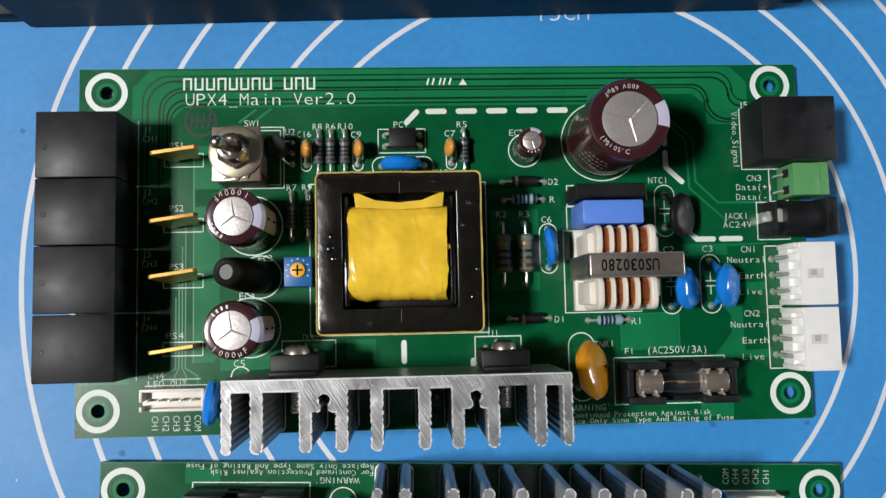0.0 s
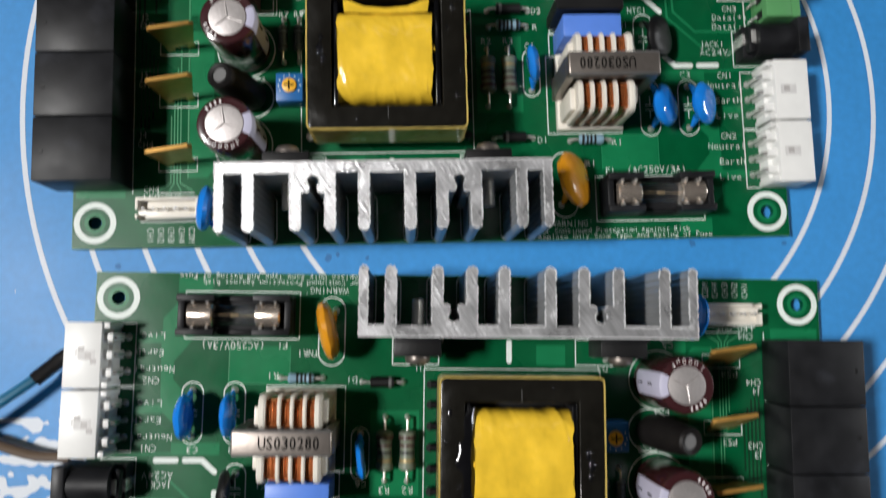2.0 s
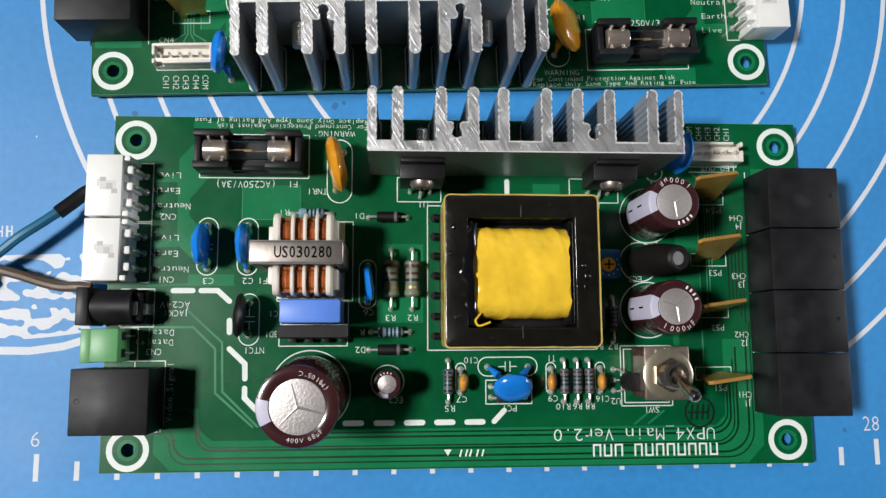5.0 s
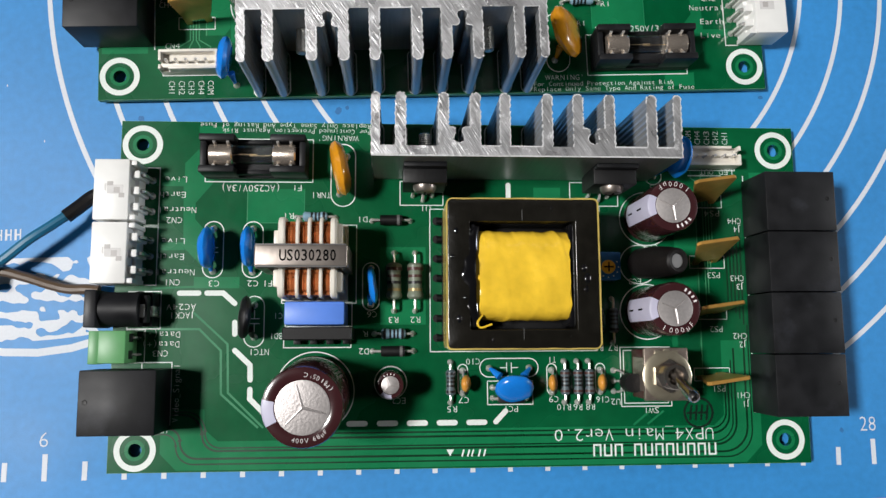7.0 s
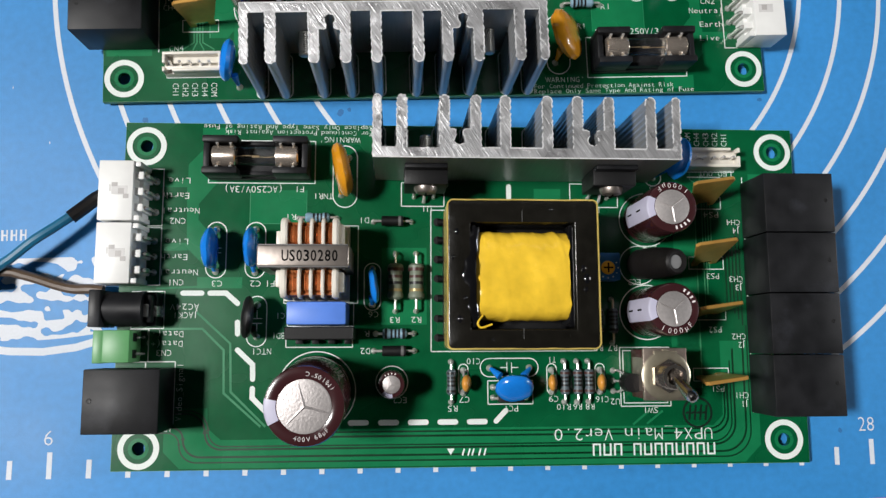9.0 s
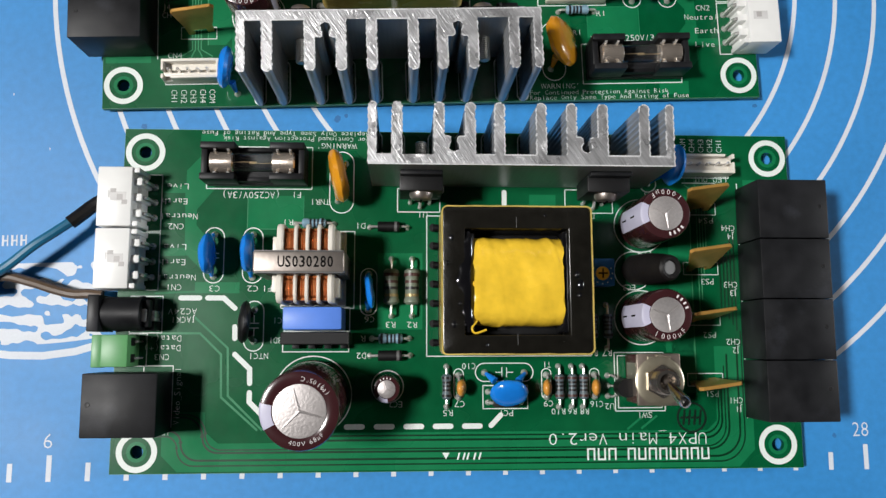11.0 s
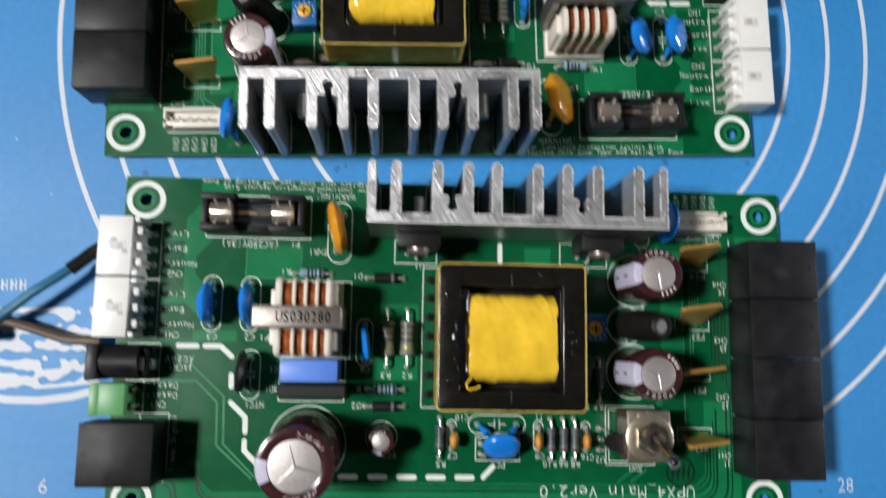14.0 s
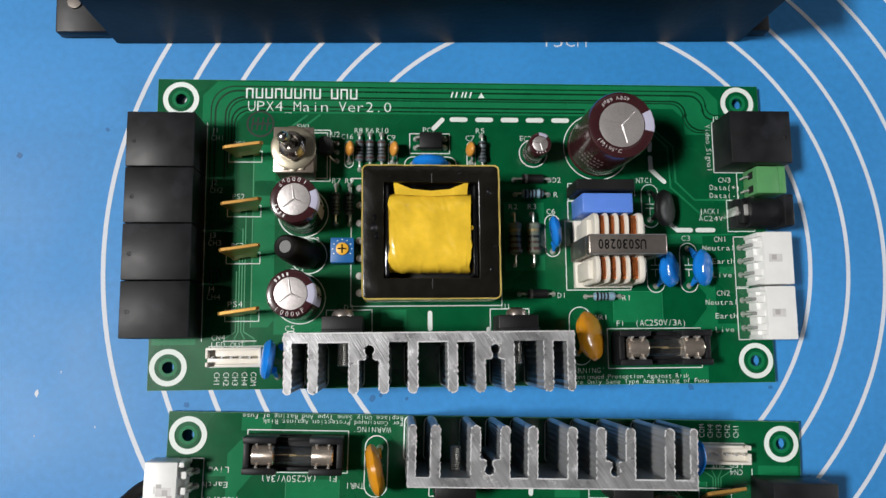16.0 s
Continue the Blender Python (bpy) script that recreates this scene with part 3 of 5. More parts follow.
    for x, y in ((-10.4, 56.5),):
        bm = bmesh.new()
        for s in (-1, 1):
            ribbon(bm, [(x + 0.6 * s, y - 1.2), (x + 0.6 * s, y + 1.2)], 0.22, 0.06)
            ribbon(bm, [(x + 0.75 * s, y), (x + 2.2 * s, y)], 0.22, 0.06)
        part("capacitor_symbol", bm, M_SILK, panel)
    for x, y in ((63.7, 26.8), (53.9, 26.8), (53.1, 44.6)):
        bm = bmesh.new()
        for s in (-1, 1):
            ribbon(bm, [(x - 1.2, y + 0.6 * s), (x + 1.2, y + 0.6 * s)], 0.22, 0.06)
            ribbon(bm, [(x, y + 0.75 * s), (x, y + 2.6 * s)], 0.22, 0.06)
        part("capacitor_symbol", bm, M_SILK, panel)
    # board name: the maker's line as plain bars, the rest lettered
    for k, x in enumerate([-62.6 + 2.72 * i for i in range(8)] + [-38.6 + 2.72 * i for i in range(3)]):
        bm = bmesh.new()
        ribbon(bm, [(x, 75.6), (x, 78.6)], 0.45, 0.06, False)
        ribbon(bm, [(x + 1.65, 75.6), (x + 1.65, 78.6)], 0.45, 0.06, False)
        ribbon(bm, [(x + 0.225, 75.8 if k % 3 else 78.4), (x + 1.425, 75.8 if k % 3 else 78.4)], 0.42, 0.06, False)
        part("printed_bar", bm, M_SILK, panel)
    part("printed_mark", flat(bmesh.new(), [(3.6, 76.4), (5.5, 76.4), (4.55, 78.0)], 0.06), M_SILK, panel)
    for x in (-4.2, -2.9, -1.2, -0.2, 1.2):
        part("printed_bar", ribbon(bmesh.new(), [(x, 76.6), (x + 0.4, 78.0)], 0.4, 0.06), M_SILK, panel)
    stamp = bmesh.new()
    ring_flat(stamp, -58.6, 68.1, 3.35, 3.9, 0.07)
    for k in range(4):
        ribbon(stamp, [(-61 + 1.4 * k, 66.4), (-60.6 + 1.4 * k, 69.8)], 0.55, 0.07)
        ribbon(stamp, [(-60.8 + 1.4 * k, 68.0), (-60.0 + 1.4 * k, 68.2)], 0.55, 0.074)
    part("ink_stamp", stamp, M_INK, panel, "faded round black ink stamp")
    for text, x0, x1, y, h in TEXTS:
        letters(text, panel, M_SILK, pose(x0, y - h / 2, 0.06), x1 - x0, h)
    for text, x, y0, h, turn in SIDEWAYS:
        letters(text, panel, M_SILK, pose(x, y0, 0.06, 0, 0, turn), h, 1.5)
    return panel


HOLES = ((-82.0, 0.0), (82.0, 0.0), (-80.9, 75.1), (80.9, 75.6))
FINS = [(21.7, 23.6), (15.8, 18.2), (6.1, 8.5), (-1.1, 1.3), (-7.9, -5.5), (-17.6, -15.2), (-24.7, -22.3), (-32.0, -29.6), (-41.8, -39.4), (-47.6, -45.7)]
TEXTS = (
    ("UPX4_Main Ver2.0", -62.2, -21.6, 73.3, 2.9),
    ("Neutral", 68.1, 77.6, 32.4, 1.5), ("Earth", 70.8, 77.4, 28.5, 1.5), ("Live", 70.7, 76.4, 24.6, 1.5), ("CN1", 71.6, 75.4, 34.9, 1.5),
    ("Neutral", 68.2, 77.6, 16.7, 1.5), ("Earth", 70.9, 77.3, 12.8, 1.5), ("Live", 70.7, 76.1, 8.9, 1.5), ("CN2", 71.6, 75.5, 19.3, 1.5),
    ("CN3", 73.9, 77.6, 52.4, 1.5), ("Data(+)", 71.2, 80.2, 50.2, 1.5), ("Data(-)", 71.1, 80.2, 47.8, 1.5), ("JACK1", 67.6, 73.8, 43.1, 1.5), ("AC24V", 67.5, 74.6, 41.0, 1.5),
    ("(AC250V/3A)", 47.4, 62.1, 11.0, 1.7), ("F1", 42.0, 44.2, 10.9, 1.5), ("WARNING'", 27.9, 38.2, -2.2, 1.4),
    ("For Continued Protection Against Risk", 24.6, 62.3, -3.9, 1.2), ("Replace Only Same Type And Rating of Fuse", 24.6, 67.8, -5.3, 1.2),
    ("CN4", -70.6, -67.0, 7.9, 1.5), ("LED OUT", -70.6, -61.8, 5.9, 1.5), ("C5", -50.8, -48.2, 10.2, 1.6),
    ("PS1", -65.9, -62.6, 62.2, 1.5), ("PS2", -65.9, -62.6, 47.1, 1.5), ("PS3", -65.9, -62.6, 33.2, 1.5), ("PS4", -66.5, -62.5, 17.0, 1.5), ("SW1", -48.4, -44.6, 67.4, 1.5),
    ("C16", -35.7, -32.4, 64.6, 1.5), ("R8", -32.0, -29.8, 66.4, 1.5), ("R6", -28.8, -26.6, 66.4, 1.5), ("R10", -25.9, -22.4, 66.4, 1.5), ("C9", -22.8, -20.4, 64.4, 1.5),
    ("PC1", -12.5, -9.0, 66.7, 1.5), ("R5", 2.8, 5.3, 66.6, 1.5), ("C7", -0.2, 2.4, 64.4, 1.5), ("R7", -38.3, -35.9, 51.7, 1.5), ("R9", -34.6, -32.3, 51.7, 1.5),
    ("EC2", 15.6, 18.9, 64.4, 1.5), ("NTC1", 49.4, 54.2, 52.2, 1.5), ("C6", 22.8, 25.3, 43.0, 1.5), ("R2", 11.9, 14.4, 44.4, 1.5), ("R3", 17.4, 19.9, 44.4, 1.5),
    ("C3", 62.0, 64.7, 35.2, 1.5), ("C2", 52.4, 55.1, 35.2, 1.5), ("LF1", 47.6, 51.2, 35.2, 1.5), ("R1", 43.9, 46.5, 18.1, 1.5), ("TNR1", 34.6, 39.5, 12.7, 1.5), ("U1", 9.2, 11.8, 15.9, 1.5),
    ("D1", 25.3, 27.8, 18.9, 1.5), ("D3", -34.7, -32.1, 15.9, 1.5), ("D2", 24.8, 27.2, 52.2, 1.5), ("R", 25.0, 26.2, 47.9, 1.5), ("C10", -3.0, 0.4, 54.9, 1.5), ("T1", -22.4, -20.4, 54.6, 1.5),
    ("U2", -38.6, -36.2, 65.2, 1.5), ("J1", -72.2, -70.2, 66.1, 1.5), ("CH1", -72.2, -68.6, 63.9, 1.5), ("CH2", -72.2, -68.6, 48.9, 1.5), ("CH3", -72.2, -68.6, 34.0, 1.5), ("CH4", -72.2, -68.6, 19.0, 1.5), ("J2", -72.2, -70.2, 51.1, 1.5), ("J3", -72.2, -70.2, 36.2, 1.5), ("J4", -72.2, -70.2, 21.2, 1.5),
    ("J5", 72.8, 75.0, 70.8, 1.5), ("C1", 46.2, 48.4, 43.3, 1.5), ("BD1", 46.2, 49.2, 48.3, 1.5), ("EC3", -45, -41.8, 34.8, 1.5), ("EC4", -49.5, -46.0, 26.0, 1.5))
SIDEWAYS = [(t, x, -1.5, 3.6, -90) for t, x in (("CH1", -69.7), ("CH2", -67.2), ("CH3", -64.8), ("CH4", -62.3), ("COM", -59.9))] + [("Video_Signal", 70.8, 69.0, 14.0, -90)]


def solder(bm, x, y, r=0.9):
    lathe(bm, [(r, 0.02), (r * 0.9, 0.35), (r * 0.45, 0.8), (0.35, 1.3), (0, 1.35)], Matrix.Translation((x, y, 0)), 12)


def capacitor(board, x, y, r, h, label, words, lean=(0, 0), stripe=90):
    """Upright can in a printed sleeve, with a scored metal top."""
    m = Matrix.Translation((x, y, 0)) @ pose(0, 0, 0, lean[0], lean[1], 0)
    b = min(0.9, r * 0.15)
    prof = [(0, 0.2), (r - b, 0.2), (r, b + 0.2), (r, 1.8), (r * 0.955, 2.3), (r * 0.955, 2.9), (r, 3.4), (r, h - b), (r - 0.3 * b, h - 0.25 * b), (r - b, h), (r * 0.69, h), (r * 0.67, h - 0.12), (0, h - 0.12)]
    can = part("electrolytic_capacitor", lathe(bmesh.new(), prof, m, 48), M_SLEEVE, board, label)
    rt = r * 0.665
    top = bmesh.new()
    lathe(top, [(rt, h - 0.1), (rt, h), (rt * 0.94, h + 0.06), (0, h + 0.1)], m, 40)
    part("can_top", top, M_CAN, can, "scored bare aluminium top")
    score = bmesh.new()
    for k in range(3):
        u = radians(stripe + (37 if r > 7 else 98) + 120 * k)
        a, w = m @ Vector((0, 0, h + 0.1)), m @ Vector((rt * 0.86 * math.cos(u), rt * 0.86 * math.sin(u), h + 0.08))
        rod(score, a, w, 0.36 if r > 7 else 0.26 if r > 4 else 0.1, 0.15, seg=8)
    part("vent_score", score, M_CAN, can)
    bm = bmesh.new()
    n = 10
    half = radians(20 if r > 7 else 26)
    prev = None
    for k in range(n + 1):
        u = radians(stripe) - half + 2 * half * k / n
        ring = [bm.verts.new(m @ Vector(((q + 0.05) * math.cos(u), (q + 0.05) * math.sin(u), z))) for q, z in ((r, 3.5), (r, h - b), (r - 0.3 * b, h - 0.25 * b), (r - b, h + 0.03), (r * 0.685, h + 0.04))]
        if prev:
            for i in range(4):
                bm.faces.new((prev[i], prev[i + 1], ring[i + 1], ring[i]))
        prev = ring
    part("polarity_stripe", bm, M_STRIPE, can, "pale lilac stripe")
    for z in ((h * 0.35, h * 0.7) if r > 5 else ()):
        bm = bmesh.new()
        u = radians(stripe)
        q = m @ Vector(((r + 0.08) * math.cos(u), (r + 0.08) * math.sin(u), z))
        w = m.to_3x3() @ Vector((0, 0, 1.3))
        rod(bm, q - w, q + w, 0.22, seg=6)
        part("minus_mark", bm, M_MARK, can)
    # worn, unreadable lines of print on the side of the largest can
    for row, (z, first, count) in enumerate(((9.0, 212, 5), (11.6, 206, 7), (14.2, 214, 6), (16.8, 218, 5)) if r > 7 else ()):
        bm = bmesh.new()
        for k in range(count):
            us = [radians(first + 7 * k + d) for d in (0, 2.2, 4.4)]
            low = [bm.verts.new(m @ Vector(((r + 0.04) * math.cos(u), (r + 0.04) * math.sin(u), z))) for u in us]
            top = [bm.verts.new(m @ Vector(((r + 0.04) * math.cos(u), (r + 0.04) * math.sin(u), z + (1.1 if k % 2 else 0.8)))) for u in us]
            for i in range(2):
                bm.faces.new((low[i], low[i + 1], top[i + 1], top[i]))
        part("side_print", bm, M_SIDETEXT, can)
    # lettering round the rim
    for text, start, size in words:
        for k, ch in enumerate(text):
            if ch == " ":
                continue
            u = radians(start + k * size)
            q = r * 0.74
            mm = m @ Matrix.Translation((q * math.cos(u), q * math.sin(u), h + 0.06)) @ pose(0, 0, 0, 0, 0, math.degrees(u) - 90)
            hgt = r * (0.13 if ch == "|" else 0.11 if r > 7 else 0.19)
            if ch == "|":
                bm = bmesh.new()
                box(bm, -0.035 * r, 0.035 * r, 0, hgt, 0, 0.02)
                bm.transform(mm)
                part("rim_mark", bm, M_CAPTEXT, can)
            else:
                letters(ch, can, M_CAPTEXT, mm @ Matrix.Translation((r * 0.045, hgt, 0)) @ pose(0, 0, 0, 0, 0, 180), None, hgt, "rim_lettering")
    legs = bmesh.new()
    for s in (-1, 1):
        rod(legs, (x + s * r * 0.4, y, -1.0), (x + s * r * 0.4, y, 0.6), 0.35, seg=8)
    part("lead", legs, M_TIN, can)
    return can


def axial(board, name, x0, y0, x1, y1, length, r, mat, bands, label, z=1.6):
    a, b = Vector((x0, y0, z)), Vector((x1, y1, z))
    way, mid = (b - a).normalized(), (a + b) / 2
    m = Matrix.Translation(mid) @ way.to_track_quat("Z", "Y").to_matrix().to_4x4()
    hl = length / 2
    if "diode" in name:
        prof = [(0, -hl), (r * 0.9, -hl), (r, -hl + 0.15), (r, hl - 0.15), (r * 0.9, hl), (0, hl)]
    else:
        prof = [(0, -hl), (r * 0.7, -hl + 0.1), (r, -hl + 0.6), (r, -hl + 1.4), (r * 0.86, -hl + 1.9), (r * 0.86, hl - 1.9), (r, hl - 1.4), (r, hl - 0.6), (r * 0.7, hl - 0.1), (0, hl)]
    body = part(name, lathe(bmesh.new(), prof, m, 20), mat, board, label)
    for p, q in ((a, -1), (b, 1)):
        bm = bmesh.new()
        sweep(bm, [mid + way * q * (hl - 0.2), p - way * q * 0.5, p - Vector((0, 0, 0.6)), (p.x, p.y, -0.6)], 0.33, 8)
        solder(bm, p.x, p.y, 0.78)
        part("lead", bm, M_TIN, body)
    for at, w, bmat in bands:
        rr = r * (0.88 if abs(at) < hl - 1.9 else 1.02) + 0.02
        bm = bmesh.new()
        lathe(bm, [(rr - 0.05, at - w), (rr, at - w), (rr, at + w), (rr - 0.05, at + w)], m, 20)
        part("colour_band", bm, bmat, body)
    return body


def disc(board, name, pads, centre, r, thick, mat, label, tilt, turn=0.0, squash=1.0):
    """Dipped disc on two leads: a round lens stood on its edge, tilted about the line of its pads."""
    bm = bmesh.new()
    m = Matrix.Translation(centre) @ pose(0, 0, 0, 0, 0, turn) @ pose(0, 0, 0, 0, 90 + tilt, 0)
    prof = [(0, -thick / 2), (r * 0.45, -thick * 0.49), (r * 0.75, -thick * 0.42), (r * 0.92, -thick * 0.25), (r, 0), (r * 0.92, thick * 0.25), (r * 0.75, thick * 0.42), (r * 0.45, thick * 0.49), (0, thick / 2)]
    lathe(bm, prof, m @ Matrix.Diagonal((squash, 1, 1, 1)), 36)
    for v in bm.verts:
        k = noise.noise(v.co * 0.35)
        v.co += Vector((0.25 * k, 0.25 * noise.noise(v.co * 0.3 + Vector((9, 0, 0))), 0.2 * k))
    c = Vector(centre)
    feet = []
    for x, y in pads:
        d = (c - Vector((x, y, 0.8)))
        foot = Vector((x, y, 1.4))
        rod(bm, foot, foot + d * 0.4, 0.42, 1.05, 12)
        feet.append((x, y))
    body = part(name, bm, mat, board, label)
    for x, y in feet:
        lead = bmesh.new()
        rod(lead, (x, y, -0.8), (x, y, 1.8), 0.35, seg=8)
        solder(lead, x, y)
        part("lead", lead, M_TIN, body)
    return body


def output_socket(board, y0, y1):
    bm = box(bmesh.new(), -91.0, -73.4, y0 + 0.12, y1 - 0.12, 0.1, 13.4, 0.25)
    body = part("output_socket", bm, M_BLACK, board, "square black plastic output socket overhanging the board edge")
    part("mould_mark", lathe(bmesh.new(), [(0.55, 0), (0.45, 0.06), (0, 0.03)], Matrix.Translation((-89.0, (y0 + y1) / 2 - 0.6, 13.4)), 14), M_BLACK_DULL, body)
    bm = bmesh.new()
    lathe(bm, [(4.6, 0), (4.6, 0.5), (3.6, 0.5), (3.4, -0.2), (0, -0.2)], Matrix.Translation((-91.0, (y0 + y1) / 2, 7.0)) @ pose(0, 0, 0, 0, -90, 0), 28)
    part("socket_ring", bm, M_BLACK_DULL, body)
    return body


def brass_tab(board, y, lean):
    bm = bmesh.new()
    pts = [(-66.2, 13.6), (-65.6, 14.3), (-56.4, 14.3), (-55.6, 13.4), (-57.6, 6.0), (-58.6, 3.4), (-58.6, 0.0), (-60.2, 0.0), (-60.2, 2.4), (-63.6, 2.4), (-63.6, 0.0), (-65.2, 0.0), (-65.2, 5.0)]
    low = [bm.verts.new((x, -0.45, z)) for x, z in pts]
    top = [bm.verts.new((x, 0.45, z)) for x, z in pts]
    bm.faces.new(low), bm.faces.new(top)
    for i in range(len(pts)):
        j = (i + 1) % len(pts)
        bm.faces.new((low[i], low[j], top[j], top[i]))
    bmesh.ops.bevel(bm, geom=[e for e in bm.edges if abs(e.verts[0].co.y - e.verts[1].co.y) < 0.01], offset=0.12, segments=1, affect="EDGES")
    bm.transform(Matrix.Translation((-61, y, 0)) @ pose(0, 0, 0, lean, 0, 8) @ Matrix.Translation((61, 0, 0)))
    return part("terminal_tab", bm, M_BRASS, board, "upright flat brass blade terminal")


def heatsink(board):
    """Extruded plate with ten fins and two screw channels, stood on end."""
    yb, yp, yt = 8.4, 6.15, -6.2
    blocks = {2: (3.8, 3), 6: (-27.0, 7)}
    pts = [(-47.6, yb), (23.6, yb)]
    rnd = random.Random(3)

    def flank(x, ya, yz, side):
        n = 15
        return [(x + side * (0.15 if k % 2 else -0.03), ya + (yz - ya) * k / n) for k in range(n + 1)]

    for i, (x0, x1) in enumerate(FINS):
        r, cx = (x1 - x0) / 2, (x0 + x1) / 2
        start_y = yp
        if i and i - 1 in blocks:
            start_y = 1.8
        pts += [(x1, yb - 0.3)] if i == 0 else []
        pts += flank(x1, start_y if i else yb - 1.0, yt + r, -1)
        pts += [(cx + r * math.cos(u), yt + r - r * math.sin(u)) for u in [math.pi * k / 8 for k in range(1, 8)]]
        end_y = 1.8 if i in blocks else yp
        pts += flank(x0, yt + r, end_y, 1) if i < 9 else flank(x0, yt + r, yb - 1.0, 1)
        if i in blocks:
            cx = blocks[i][0]
            pts += [(cx + 1.5, 1.8), (cx + 0.8, 2.2), (cx + 0.75, 3.1)]
            pts += [(cx + 1.3 * math.cos(u), 4.2 + 1.3 * math.sin(u)) for u in [radians(-52 + 284 * k / 14) for k in range(15)]]
            pts += [(cx - 0.75, 3.1), (cx - 0.8, 2.2), (cx - 1.5, 1.8)]
    bm = bmesh.new()
    prism(bm, pts, 0.08, 25.6)
    body = part("heatsink", bm, M_ALU, board, "finned extruded aluminium heatsink stood on end, sawn top", 25)
    cap = bmesh.new()
    flat(cap, pts, 25.63)
    part("sawn_face", cap, M_ALU_CUT, body, "bright sawn end with diagonal saw marks")
    # saw burr along the outline, uneven in width, edge highlight painted in
    burr, rnd = bmesh.new(), random.Random(11)
    for (xa, ya), (xb, yb) in zip(pts, pts[1:] + pts[:1]):
        if math.hypot(xb - xa, yb - ya) > 0.05 and rnd.random() < 0.86:
            ribbon(burr, [(xa, ya), (xb, yb)], rnd.uniform(0.16, 0.42), 25.66, False)
    part("burr", burr, M_BURR, body, "burr along the sawn edge, its highlight painted bright")
    return body


def transistor(board, x, z=13.5):
    bm = box(bmesh.new(), x - 5.2, x + 5.2, 8.75, 12.9, 5.0, 17.0, 0.3)
    body = part("power_transistor", bm, M_BLACK_DULL, board, "black power transistor screwed to the heatsink")
    part("mounting_flange", box(bmesh.new(), x - 5.0, x + 5.0, 8.42, 9.5, 6.0, 19.8, 0.15), M_BLACK, body)
    screw = bmesh.new()
    m = Matrix.Translation((x, 12.9, z)) @ pose(0, 0, 0, -90, 0, 0)
    lathe(screw, [(0, 0), (2.8, 0), (2.8, 0.7), (2.3, 1.5), (1.2, 1.9), (0, 2.0)], m, 24)
    part("screw_head", screw, M_STEEL, body, "steel pan-head screw")
    slot = bmesh.new()
    box(slot, x - 1.5, x + 1.5, 14.5, 14.93, z - 0.25, z + 0.25)
    box(slot, x - 0.25, x + 0.25, 14.5, 14.94, z - 1.5, z + 1.5)
    part("screw_slot", slot, M_MARK, body)
    tip = bmesh.new()
    m = Matrix.Translation((x, 6.2, z)) @ pose(0, 0, 0, 90, 0, 0)
    lathe(tip, [(0, 0)] + [(1.5 if k % 2 else 1.22, 0.25 * k) for k in range(24)] + [(1.0, 6.1), (0, 6.1)], m, 18)
    part("screw_thread", tip, M_TIN, body)
    for dx in (-2.54, 0, 2.54):
        leg = bmesh.new()
        sweep(leg, [(x + dx, 11.0, 5.2), (x + dx, 11.4, 3.0), (x + dx, 12.6 if dx else 13.8, 1.6), (x + dx, 12.8 if dx else 14.0, -0.6)], 0.4, 8)
        solder(leg, x + dx, 12.8 if dx else 14.0, 0.6)
        part("lead", leg, M_TIN, body)
    return body


